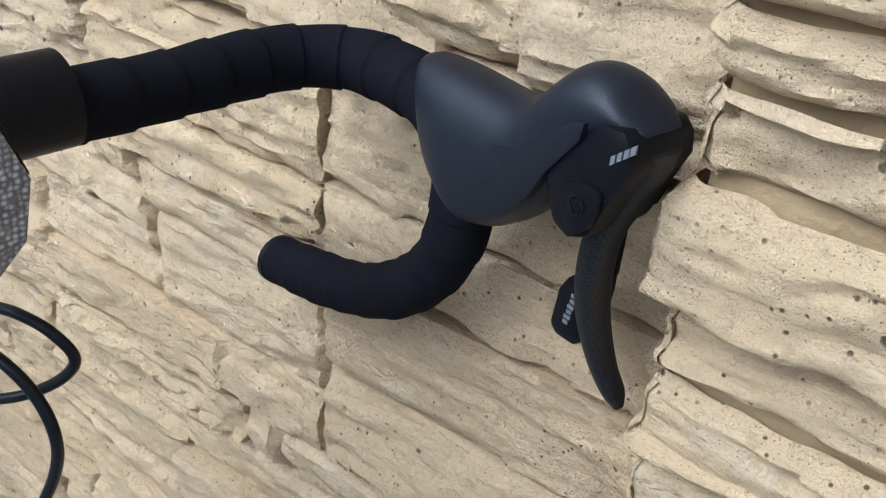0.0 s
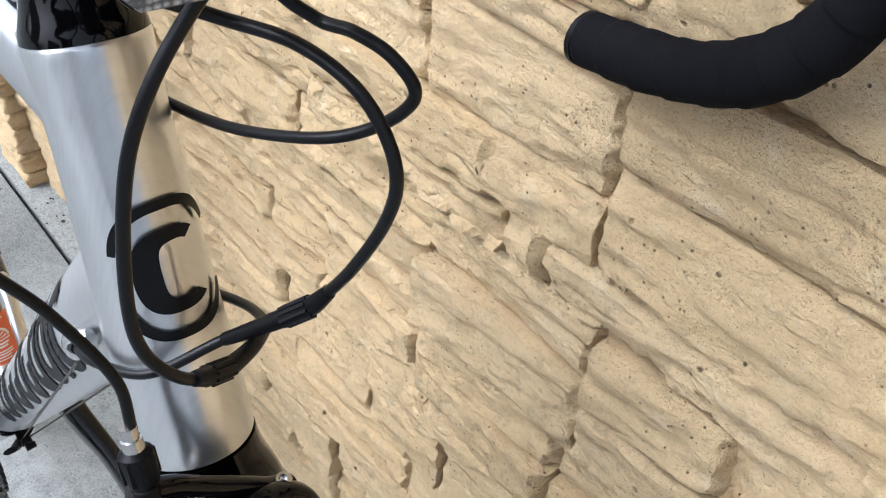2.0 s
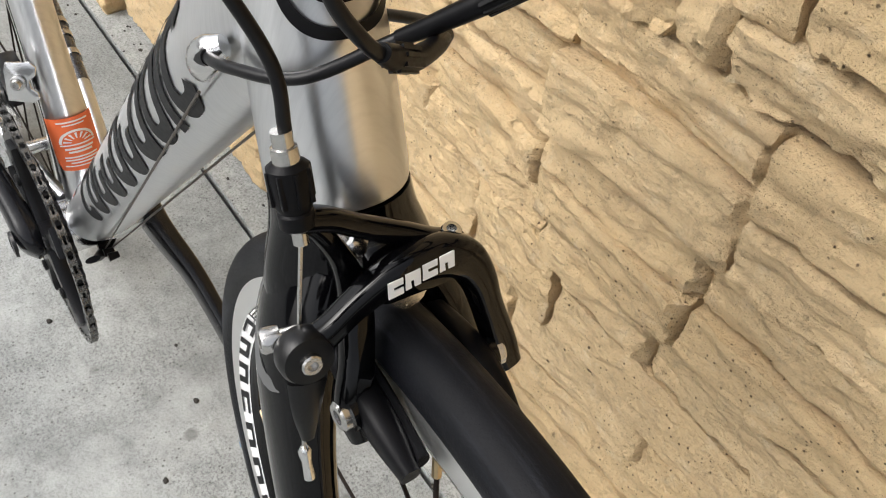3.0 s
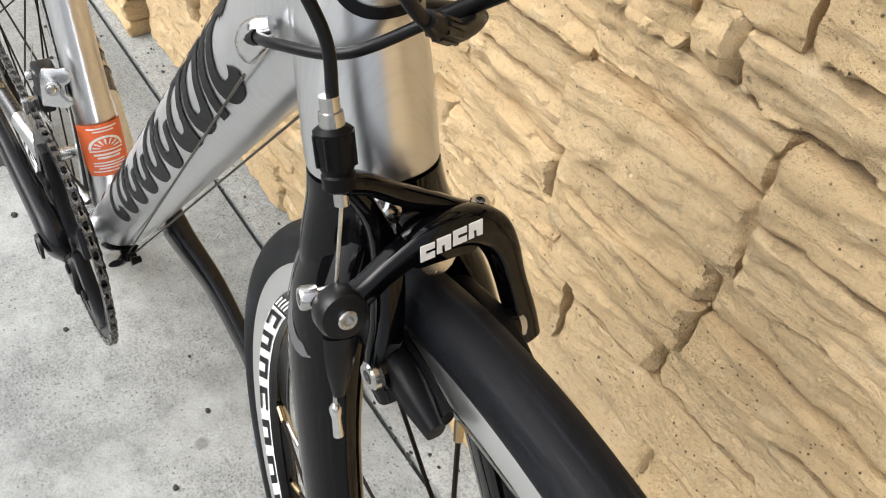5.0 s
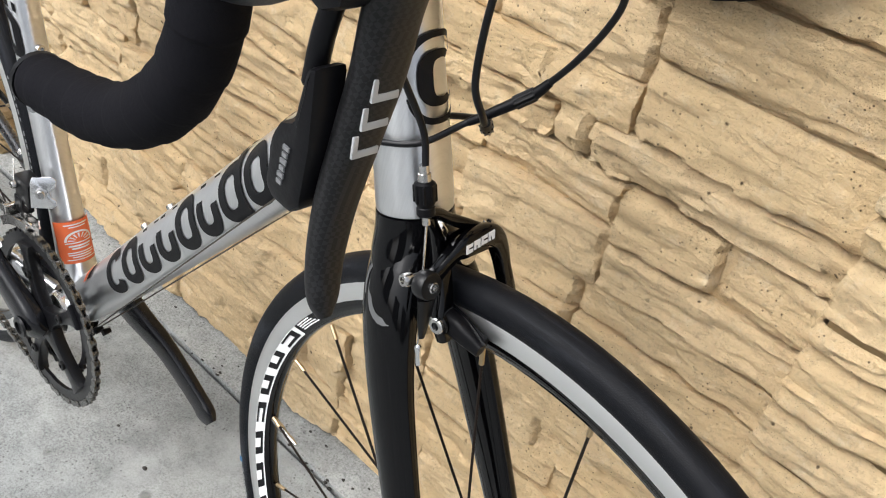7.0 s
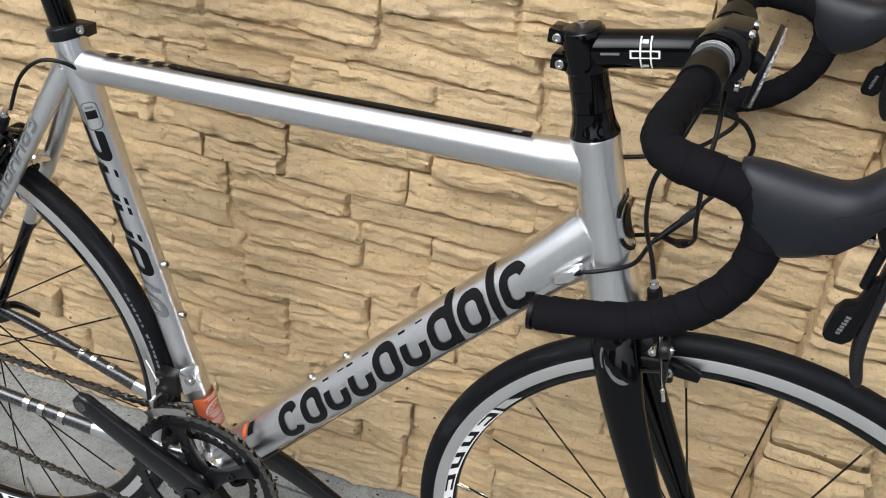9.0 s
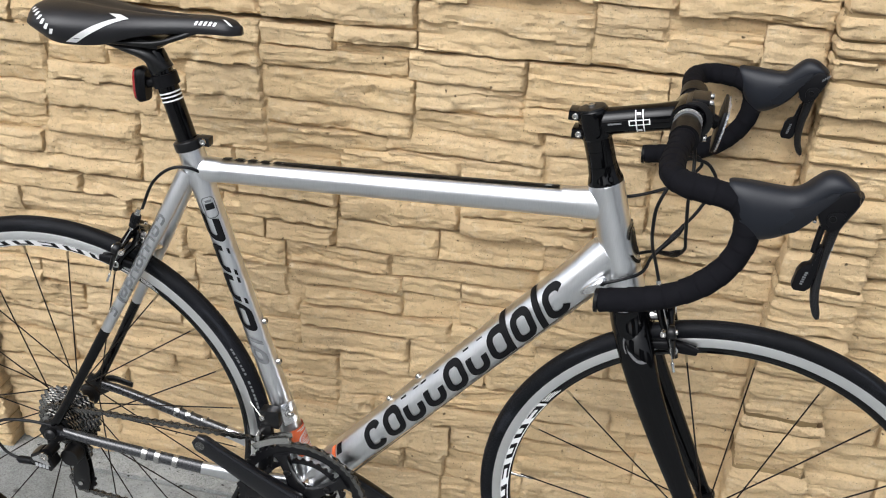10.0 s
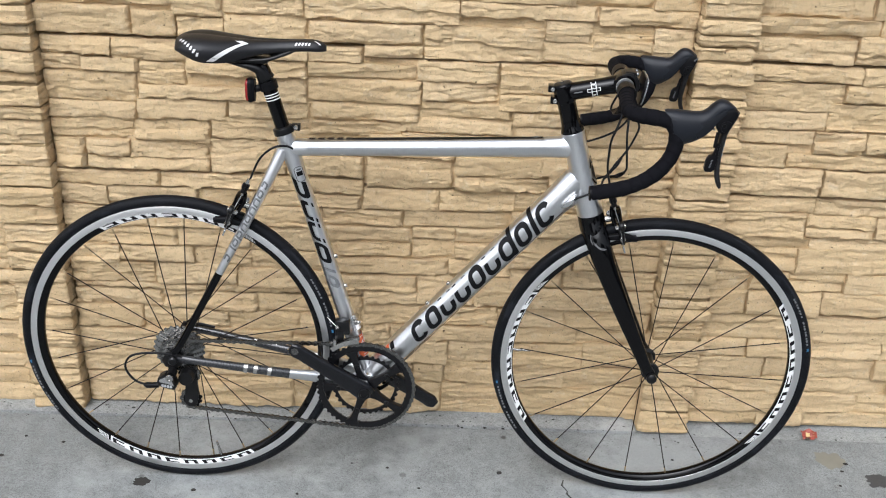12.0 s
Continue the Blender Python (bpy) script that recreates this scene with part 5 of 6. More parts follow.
def wheel(name, label, at, spokes, flange, cross, m, turn, valve, words):
    hub_o = new(name)
    hub_o.parent, hub_o.matrix_basis = bicycle, m @ Matrix.Translation(at)
    tagged(hub_o, label)
    tyre = part("tyre", lathe([(0.3198 + 0.0126 * math.cos(a), 0.0126 * math.sin(a)) for a in (2 * math.pi * (i + 0.5) / 24 for i in range(24)) if math.cos(a) > -0.72], 144, closed=True), TREAD, hub_o, "worn slick black tyre, scuffed along its tread")
    for s in (-1, 1):
        for a0 in (turn + 8, turn + 188):
            for k in range(15):
                part("pale_mark", arc_patch(0.3205, 0.3240, a0 + 1.3 * k + (1.5 if k > 7 else 0), a0 + 1.3 * k + (1.5 if k > 7 else 0) + 0.7 + 0.3 * (k % 2), lambda r: s * 0.0128, 0.0, 1), GREYINK, tyre)
            part("blue_mark", arc_patch(0.321, 0.325, a0 - 2.6, a0 - 1.4, lambda r: s * 0.0128, 0.0, 1), BLUE, tyre)
    rim = part("rim", lathe([(0.2990, 0.0099), (0.2955, 0.0092), (0.2885, 0.0068), (0.2865, 0.0040), (0.2860, 0.0), (0.2865, -0.0040), (0.2885, -0.0068), (0.2955, -0.0092), (0.2990, -0.0099), (0.3005, -0.0085), (0.3005, 0.0085)], 128, closed=True),
               GLOSS, hub_o, "black deep rim with white and black marks", smooth=50)
    for s in (-1, 1):
        part("brake_track", lathe([(0.2988, s * 0.0098), (0.2992, s * 0.0104), (0.3110, s * 0.0104), (0.3125, s * 0.0098), (0.3125, s * 0.0085)], 128, cap=False), TRACK, rim, "machined silver brake track")
        for k, (a0, letters) in enumerate(words):
            side = rim_side(s)
            part("white_panel", arc_patch(0.2885, 0.2988, a0, a0 + 8.0 * letters, side, 1.2, 22), WHITE, rim, "white rim panel with black shapes")
            over = lambda r, q=side, t=s: q(r) + t * 0.0004
            for n in range(letters):
                b = a0 + 8.0 * n + 1.1
                part("lettering", join(arc_patch(0.2898, 0.2980, b, b + 1.7, over, 1.2, 2), arc_patch(0.2898, 0.2922, b, b + 5.6, over, 0.2, 3),
                     *( [arc_patch(0.2898, 0.2980, b + 4.0, b + 5.7, over, 1.2, 2)] if n % 3 else [arc_patch(0.2960, 0.2978, b + 1.0, b + 6.4, over, 0.2, 3)])), INK, rim)
            for n in range(4):
                part("thin_stripe", arc_patch(0.2912 + 0.0019 * n, 0.2922 + 0.0019 * n, a0 - 6.5 + n * 0.8, a0 - 0.8 + n * 0.3, side, 0.0, 6), WHITE, rim)
    hub = part("hub", lathe([(0.007, -0.0500), (0.0095, -0.0495), (0.0095, -flange[0] - 0.005), (0.0155, -flange[0] - 0.004), (0.0190, -flange[0] - 0.002), (0.0190, -flange[0] + 0.002), (0.0135, -flange[0] + 0.005), (0.0115, 0),
                             (0.0135, flange[1] - 0.005), (0.0190, flange[1] - 0.002), (0.0190, flange[1] + 0.002), (0.0155, flange[1] + 0.004), (0.0095, flange[1] + 0.005), (0.0095, 0.0495), (0.007, 0.0500)], 32), SATIN, hub_o, "black alloy hub")
    for i in range(spokes):
        s = -1 if i % 2 else 1
        a = 2 * math.pi * (i + 0.5) / spokes + radians(turn)
        pull = cross * (1 if (i // 2) % 2 else -1)
        h = (0.0185 * math.cos(a + pull), s * flange[0 if s < 0 else 1], 0.0185 * math.sin(a + pull))
        r = (0.284 * math.cos(a), s * 0.002, 0.284 * math.sin(a))
        mid = tuple(0.94 * b + 0.06 * c for b, c in zip(r, h))
        sp = part("spoke", sweep([h, r], 0.0011, 6, ref=(0.3, 1, 0.2)), SPOKE, hub_o)
        part("nipple", sweep([tuple(0.955 * b + 0.045 * c for b, c in zip(r, h)), r], 0.0019, 8, ref=(0.3, 1, 0.2)), BRASS, sp)
    a = radians(valve)
    d = Vector((math.cos(a), 0, math.sin(a)))
    part("valve", sweep([tuple(d * q) for q in (0.290, 0.272, 0.268, 0.262, 0.258, 0.250)], [0.0030, 0.0030, 0.0022, 0.0022, 0.0026, 0.0015], 10), STEEL, hub_o, "steel tyre valve")
    return hub_o


front = wheel("front_wheel", "front wheel with slick tyre, black rim and black spokes", FA, 20, (0.030, 0.030), 0.0, STEER, 6, 178, ((-31, 8), (148, 8)))
for s in (-1, 1):
    part("axle_end", lathe([(0.0085, 0), (0.0105, s * 0.004), (0.0105, s * 0.010), (0.006, s * 0.013)], 20, m=Matrix.Translation((0, s * 0.0545, 0))), SATIN, front, "black quick-release end")
rear = wheel("rear_wheel", "rear wheel with slick tyre, black rim and black spokes", RA, 24, (0.020, 0.034), 1.15, ON, 3, -76, ((62, 7), (234, 8)))
for s in (-1, 1):
    part("axle_end", lathe([(0.0085, 0), (0.0095, s * 0.004), (0.0095, s * 0.009), (0.006, s * 0.012)], 20, m=Matrix.Translation((0, s * 0.068, 0))), SATIN, rear, "black quick-release end")
part("quick_release_lever", sweep([(0.0, 0.078, 0.0), (0.014, 0.087, -0.001), (0.048, 0.088, -0.008)], [(0.004, 0.006), (0.0035, 0.006), (0.002, 0.005)], 10, 4), SATIN, rear)
for k, t in enumerate((11, 12, 13, 14, 15, 17, 19, 21, 23, 25)):
    y = -0.0560 + 0.0038 * k
    part("sprocket", annulus(0.014 + 0.0006 * k, t * 0.00202 + 0.0002, y, y + 0.0017, teeth=t, tooth=0.0034), COG, rear)
    part("spacer", annulus(0.013, t * 0.00202 - 0.0035, y - 0.0019, y - 0.0001, 20), SATIN, rear)
part("lock_ring", annulus(0.009, 0.0165, -0.0585, -0.0565, 24), STEEL, rear)

# -- cranks, chainrings, chain --
CM = Matrix.Translation(BB)
crankset = new("crankset")
crankset.parent, crankset.matrix_basis = bicycle, CM
tagged(crankset, "black alloy crankset with two chainrings and no pedals")
part("outer_chainring", annulus(0.0865, 0.0985, -0.0470, -0.0430, teeth=50, tooth=0.0036), CHAINRING, crankset, "black toothed outer chainring")
part("inner_chainring", annulus(0.0610, 0.0668, -0.0385, -0.0350, teeth=34, tooth=0.0036), CHAINRING, crankset, "black toothed inner chainring")
CRANK_A = math.atan2(0.102, -0.144)
for k in range(5):
    a = CRANK_A + 2 * math.pi * k / 5 + math.pi
    d, e = Vector((math.cos(a), 0, math.sin(a))), Vector((-math.sin(a), 0, math.cos(a)))
    half = [d * q + e * w for q, w in ((0.006, 0.0175), (0.020, 0.0125), (0.034, 0.0078), (0.050, 0.0064), (0.062, 0.0066), (0.076, 0.0078), (0.083, 0.0100), (0.0880, 0.0140))]
    pts = half + [p - 2 * e * p.dot(e) for p in half[::-1]]
    part("spider_arm", prism([(p.x, p.z) for p in pts], -0.0525, -0.0400), CHAINRING, crankset, bevel=0.002)
    part("ring_bolt", bolt((d.x * 0.0555, -0.0527, d.z * 0.0555), (0, -1, 0), 0.0055, 0.003), SATIN, crankset)
    for q in (-0.33, 0.33):
        dd = Vector((math.cos(a + q), 0, math.sin(a + q)))
        part("ring_tab", box(dd.x * 0.0885, -0.045, dd.z * 0.0885, 0.006, 0.0038, 0.006), CHAINRING, crankset)


def crank_arm(a, y, s):
    d = Vector((math.cos(a), 0, math.sin(a)))
    flare = ((-0.016, -0.006), (0.0, 0.0), (0.03, 0.003), (0.09, 0.009), (0.150, 0.014), (0.172, 0.016), (0.184, 0.016)) if s < 0 else ((-0.016, -0.022), (0.0, -0.021), (0.035, -0.015), (0.085, -0.003), (0.150, 0.004), (0.172, 0.005), (0.184, 0.005))
    pts = [tuple(d * q + Vector((0, s * (y + w), 0))) for q, w in flare]
    arm = part("crank_arm", sweep(pts, [(0.007, 0.012), (0.0120, 0.0205), (0.0110, 0.0190), (0.0092, 0.0160), (0.0078, 0.0145), (0.0076, 0.0150), (0.0045, 0.009)], 20, 5, power=3.2), CRANK, crankset, "dark grey satin crank arm")
    c = Vector(pts[5])
    part("pedal_hole", lathe([(0.0075, -0.0006), (0.0075, 0.0006)], 16, m=Matrix.Translation(c + Vector((0, s * 0.0070, 0)))), CHAIN, arm)
    return arm, d


arm, d = crank_arm(CRANK_A, 0.060, -1)
part("axle_cap", lathe([(0.0125, -0.074), (0.0115, -0.0765), (0.0075, -0.077), (0.0075, -0.073)], 24), SATIN, arm, "round black axle bolt")
e = Vector((-d.z, 0, d.x))
for k in range(5):
    c = d * (0.044 + 0.0075 * k)
    part("pale_mark", prism([(-0.0028, -0.0040), (0.0022, -0.0040), (0.0030, 0.0040), (-0.0020, 0.0040)] if k % 2 else [(-0.0026, -0.0040), (0.0026, -0.0040), (0.0026, -0.0012), (0.0004, 0.0), (0.0026, 0.0014), (0.0026, 0.0040), (-0.0026, 0.0040)], -0.0006, 0.0006), DIMWHITE, arm, m=Matrix.Translation((c.x, -0.0722 - 0.0010 * k, c.z)) @ pose(0, 0, 0, 0, -math.degrees(math.atan2(d.z, d.x)), 0))
crank_arm(CRANK_A + math.pi, 0.062, 1)


def chain_path():
    """Round the outer ring, along the lower run, through the two guide wheels, up round the sprocket and back."""
    ring, r1 = BB, 0.1015
    cog, r2 = RA, 0.0335
    up, lo, rj = Vector((0.030, 0, 0.288)), Vector((0.034, 0, 0.228)), 0.0215
    out = []
    def arc(c, r, a0, a1, n):
        out.extend((c.x + r * math.cos(radians(a)), c.z + r * math.sin(radians(a))) for a in np.linspace(a0, a1, n))
    arc(ring, r1, 99, -97, 60)
    arc(lo, rj, 268, 150, 10)
    arc(up, rj, -40, 60, 10)
    arc(cog, r2, -60, -262, 24)
    return out


CP = chain_path()
CP.append(CP[0])
seg_len = [math.dist(a, b) for a, b in zip(CP, CP[1:])]
total = sum(seg_len)
count = 2 * round(total / 0.0127 / 2)
chain = new("chain")
chain.parent = bicycle
tagged(chain, "oiled steel bicycle chain round ring and sprocket")


def along(q):
    q %= total
    for (a, b), l in zip(zip(CP, CP[1:]), seg_len):
        if q <= l:
            return a[0] + (b[0] - a[0]) * q / l, a[1] + (b[1] - a[1]) * q / l
        q -= l
    return CP[-1]


def link_shape(w, t):
    o = []
    for c, a0 in ((-0.00635, 90), (0.00635, -90)):
        o += [(c + 0.0043 * math.cos(radians(a)), 0.0043 * math.sin(radians(a))) for a in (a0, a0 + 60, a0 + 120, a0 + 180)]
        o.append((0.0, -0.0022 if c < 0 else 0.0022))
    a, b = prism(o, -w - t, -w), prism(o, w, w + t)
    return join(a, b, sweep([(-0.00635, -w, 0), (-0.00635, w, 0)], 0.0035, 8, ref=(1, 0, 0)))


shapes = []
for w, t in ((0.0012, 0.0010), (0.0023, 0.0010)):
    v, f = link_shape(w, t)
    me = bpy.data.meshes.new("chain_link")
    me.from_pydata(v, [], f)
    me.materials.append(CHAIN)
    shapes.append(me)
for i in range(count):
    (x0, z0), (x1, z1) = along(total * i / count), along(total * (i + 1) / count)
    ln = new("chain_link", shapes[i % 2])
    ln.parent = chain
    ln.matrix_basis = pose((x0 + x1) / 2, -0.0450, (z0 + z1) / 2, 0, -math.degrees(math.atan2(z1 - z0, x1 - x0)), 0)

# -- derailleurs --
rd = new("rear_derailleur")
rd.parent = bicycle
tagged(rd, "black rear derailleur with two guide wheels")
part("hanger", prism([(-0.004, 0.322), (0.008, 0.320), (0.010, 0.300), (0.004, 0.296), (-0.004, 0.302)], -0.070, -0.064), SATIN, rd, bevel=0.001)
part("mount", sweep([(0.004, -0.064, 0.303), (0.004, -0.086, 0.303)], 0.0095, 18, ref=(1, 0, 0)), SATIN, rd)
part("mount_bolt", bolt((0.004, -0.0925, 0.303), (0, -1, 0), 0.0080, 0.003), STEEL, rd, "bright mounting bolt")
part("link_body", join(prism([(-0.020, 0.302), (-0.006, 0.310), (0.012, 0.298), (0.018, 0.284), (0.012, 0.274), (-0.014, 0.280), (-0.024, 0.288)], -0.092, -0.070)), SATIN, rd, bevel=0.003)
part("link_plate", prism([(-0.017, 0.2985), (-0.006, 0.3045), (0.009, 0.2945), (0.013, 0.2850), (-0.002, 0.2905), (-0.016, 0.2930)], -0.0938, -0.0915), ALU, rd, "bright outer link plate", bevel=0.0006)
for k in range(4):
    part("pale_mark", box(-0.011 + 0.0056 * k, -0.0925, 0.2850 - 0.0008 * k, 0.0042, 0.0008, 0.0060), DIMWHITE, rd)
part("pivot_body", sweep([(0.030, -0.038, 0.288), (0.030, -0.070, 0.288)], [0.0175, 0.0150], 22, ref=(1, 0, 0)), SATIN, rd)
part("cage_plate", prism([(0.016, 0.296), (0.030, 0.310), (0.046, 0.298), (0.050, 0.262), (0.050, 0.232), (0.044, 0.214), (0.028, 0.212), (0.020, 0.226), (0.024, 0.262)], -0.0535, -0.0515), SATIN, rd, bevel=0.0005)
part("cage_plate", prism([(0.018, 0.294), (0.030, 0.306), (0.044, 0.296), (0.046, 0.262), (0.048, 0.232), (0.042, 0.216), (0.028, 0.214), (0.022, 0.226), (0.028, 0.262)], -0.0385, -0.0365), SATIN, rd, bevel=0.0005)
for x, z in ((0.030, 0.288), (0.034, 0.228)):
    part("guide_wheel", annulus(0.004, 0.0190, -0.0465, -0.0435, at=(x, z), teeth=11, tooth=0.0028), PLASTIC, rd)
    part("guide_bolt", sweep([(x, -0.057, z), (x, -0.036, z)], 0.0042, 12, ref=(1, 0, 0)), STEEL, rd)
part("cable_housing", sweep([(0.016, -0.066, 0.342), (-0.030, -0.072, 0.349), (-0.074, -0.076, 0.343), (-0.088, -0.079, 0.318), (-0.072, -0.081, 0.290), (-0.046, -0.082, 0.279)], 0.0024, 10, 8), HOUSING, rd, "black looped cable housing")
part("barrel_adjuster", sweep([(-0.052, -0.082, 0.280), (-0.046, -0.082, 0.2785), (-0.022, -0.082, 0.280)], [0.0035, 0.0062, 0.0058], 12), PLASTIC, rd)
fd = new("front_derailleur")
fd.parent = bicycle
tagged(fd, "black front derailleur clamped to the seat tube with a steel cage")
c = ST0.lerp(ST1, 0.235)
TAB = pose(0.3770, -0.0280, 0.4160, 0, -17, -32)
tab = part("clamp_tab", prism([(-0.0125, -0.016), (0.008, -0.017), (0.0125, -0.013), (0.0120, -0.008), (0.0070, -0.005), (0.0060, 0.002), (0.0115, 0.006), (0.0125, 0.013), (0.008, 0.017), (-0.011, 0.016), (-0.0130, 0.010)], -0.0018, 0.0018), ALU, fd, "bright pressed braze-on tab", bevel=0.0010, m=TAB @ pose(0, 0, 0, 0, 0, 90))
part("clamp_bolt", join(bolt((0.0030, -0.002, 0.0), (1, 0, 0), 0.0062, 0.0020), bolt((0.0060, -0.002, 0.0), (1, 0, 0), 0.0040, 0.0050)), STEEL, fd, m=TAB)
part("link_body", join(box(0.350, -0.030, 0.405, 0.030, 0.018, 0.030), box(0.344, -0.034, 0.386, 0.018, 0.014, 0.020)), SATIN, fd, bevel=0.003)
part("pinch_bolt", bolt((0.340, -0.0395, 0.409), (0, -1, 0), 0.0042, 0.005), STEEL, fd)
for y in (-0.0525, -0.0390):
    o = []
    for a in np.linspace(128, 97, 8):
        o.append((BB.x + 0.1085 * math.cos(radians(a)), BB.z + 0.1085 * math.sin(radians(a))))
    for a in np.linspace(97, 128, 8):
        o.append((BB.x + 0.1185 * math.cos(radians(a)), BB.z + 0.1185 * math.sin(radians(a))))
    part("cage_plate", prism(o, y - 0.0008, y + 0.0008), STEEL, fd, "bright steel cage plate")
part("cage_bridge", box(0.336, -0.0455, 0.377, 0.006, 0.014, 0.014), STEEL, fd, bevel=0.001)
part("cable_wire", rod((0.3385, -0.040, 0.409), (0.318, -0.030, 0.425), 0.0007, seg=6), STEEL, fd)

# -- brakes --
def caliper(name, label, m, flip, mark):
    """A dual-pivot rim brake round a tyre at the origin's plane; x forward of the mounting face, z up, pads below."""
    ob = new(name)
    ob.parent, ob.matrix_basis = bicycle, m
    tagged(ob, label)
    c_arm = part("brake_arm", sweep([(0.024, -0.0370, -0.0005), (0.024, -0.0300, 0.0030), (0.024, -0.0210, 0.0085), (0.0245, -0.0080, 0.0145), (0.0245, 0.0040, 0.0158), (0.024, 0.0130, 0.0145),
                 (0.0225, 0.0205, 0.0090), (0.0215, 0.0255, -0.0010), (0.0210, 0.0285, -0.0130), (0.0205, 0.0330, -0.0310), (0.0200, 0.0362, -0.0430)],
                 [(0.0052, 0.0058), (0.0050, 0.0046), (0.0052, 0.0046), (0.0058, 0.0058), (0.0060, 0.0066), (0.0060, 0.0074), (0.0058, 0.0074), (0.0054, 0.0064), (0.0050, 0.0056), (0.0048, 0.0060), (0.0042, 0.0052)], 18, 5, ref=(1, 0, 0), power=2.8), GLOSS, ob, "gloss black curved brake arm")
    part("brake_arm", sweep([(0.0150, 0.0215, 0.0110), (0.0160, 0.0120, 0.0160), (0.0155, 0.0020, 0.0222), (0.0155, -0.0120, 0.0302), (0.0165, -0.0220, 0.0368), (0.0180, -0.0318, 0.0410)], [(0.0048, 0.0052), (0.0048, 0.0046), (0.0044, 0.0042), (0.0042, 0.0038), (0.0046, 0.0038), (0.0052, 0.0040)], 14, 5, ref=(1, 0, 0), power=2.8), GLOSS, ob, "gloss black cable arm")
    part("brake_arm", sweep([(0.0135, -0.0300, 0.0385), (0.0120, -0.0235, 0.0300), (0.0110, -0.0180, 0.0180), (0.0120, -0.0160, 0.0060), (0.0140, -0.0175, -0.0050), (0.0190, -0.0215, -0.0180), (0.0215, -0.0255, -0.0320), (0.0220, -0.0245, -0.0460)],
         [(0.0036, 0.0034), (0.0040, 0.0038), (0.0042, 0.0042), (0.0045, 0.0055), (0.0048, 0.0064), (0.0050, 0.0062), (0.0050, 0.0068), (0.0042, 0.0050)], 14, 5, ref=(1, 0, 0), power=2.8), GLOSS, ob, "gloss black inner arm")
    part("arm_web", prism([(0.010, 0.006), (0.026, 0.004), (0.026, 0.016), (0.012, 0.020)], -0.012, 0.014), GLOSS, ob, bevel=0.003)
    part("pivot_bolt", bolt((0.0185, 0.0180, 0.0165), (0.35, 0, 0.94), 0.0036, 0.0045), STEEL, ob)
    part("centre_bolt", join(sweep([(-0.014, 0, 0.004), (0.020, 0, 0.004)], 0.0075, 16), bolt((0.0060, -0.0110, 0.0175), (0.1, -0.6, 0.8), 0.0055, 0.0060)), STEEL, ob)
    part("cable_pinch", lathe([(0.0060, 0.0), (0.0086, 0.0008), (0.0092, 0.0025), (0.0092, 0.0075), (0.0082, 0.0095), (0.0050, 0.0100)], 24, m=Matrix.Translation((0.0205, -0.0400, -0.0015)) @ pose(0, 0, 0, 0, 0, -90)), SATIN, ob, "round black cable clamp")
    part("pinch_bolt", bolt((0.0300, -0.0400, -0.0015), (1, 0, 0), 0.0036, 0.0028), STEEL, ob)
    part("release_bolt", join(bolt((0.0160, -0.0445, 0.0010), (-0.10, -1, 0.1), 0.0044, 0.0060), sweep([(0.0165, -0.038, 0.0005), (0.0162, -0.045, 0.001)], 0.0030, 12, ref=(1, 0, 0))), STEEL, ob)
    part("release_lever", sweep([(0.0255, -0.0405, -0.0110), (0.0245, -0.0425, -0.0240), (0.0225, -0.0435, -0.0370)], [(0.0070, 0.0028), (0.0050, 0.0024), (0.0022, 0.0015)], 12, 4, ref=(0, 1, 0)), SATIN, ob, "black quick-release tab")
    bx, by = 0.0185, -0.0322
    barrel = part("barrel_adjuster", sweep([(bx, by, q) for q in (0.0385, 0.0395, 0.0440, 0.0448, 0.0453, 0.0470, 0.0560, 0.0590, 0.0605)], [0.0042, 0.0056, 0.0056, 0.0050, 0.0052, 0.0060, 0.0066, 0.0064, 0.0045], 18), PLASTIC, ob, "ribbed black barrel adjuster", smooth=25)
    for k in range(8):
        q = 2 * math.pi * k / 8
        part("rib", box(bx + 0.0062 * math.cos(q), by + 0.0062 * math.sin(q), 0.0530, 0.0017, 0.0017, 0.0110), PLASTIC, barrel, bevel=0.0006)
    part("barrel_top", sweep([(bx, by, 0.0600), (bx, by, 0.0650), (bx, by, 0.0652), (bx, by, 0.0700)], [0.0042, 0.0040, 0.0032, 0.0032], 14), STEEL, ob, "bright steel ferrule")
    part("barrel_thread", sweep([(bx, by, 0.0400), (bx, by, 0.0330)], 0.0026, 10), STEEL, ob)
    part("cable_wire", sweep([(bx, by, 0.034), (0.0215, -0.0400, -0.0015), (0.0205, -0.0450, -0.0430)], 0.0008, 6, 4), STEEL, ob)
    part("cable_tip", sweep([(0.0205, -0.0449, -0.0420), (0.0205, -0.0450, -0.0440), (0.0205, -0.0451, -0.0480), (0.0205, -0.0452, -0.0560)], [0.0014, 0.0024, 0.0017, 0.0020], 12), ALU, ob, "crimped aluminium cable end")
    for s in (-1, 1):
        part("brake_shoe", sweep([(-0.006, s * 0.0205, -0.0280), (0.018, s * 0.0210, -0.0310), (0.034, s * 0.0208, -0.0370), (0.050, s * 0.0200, -0.0450)], [(0.0040, 0.0055), (0.0055, 0.0075), (0.0055, 0.0075), (0.0035, 0.0048)], 14, 4, power=3.0), PLASTIC, ob, "black brake shoe")
        part("brake_pad", sweep([(-0.006, s * 0.0148, -0.0270), (0.020, s * 0.0148, -0.0305), (0.048, s * 0.0148, -0.0430)], [(0.0030, 0.0050)] * 3, 10, 4), RUBBER, ob)
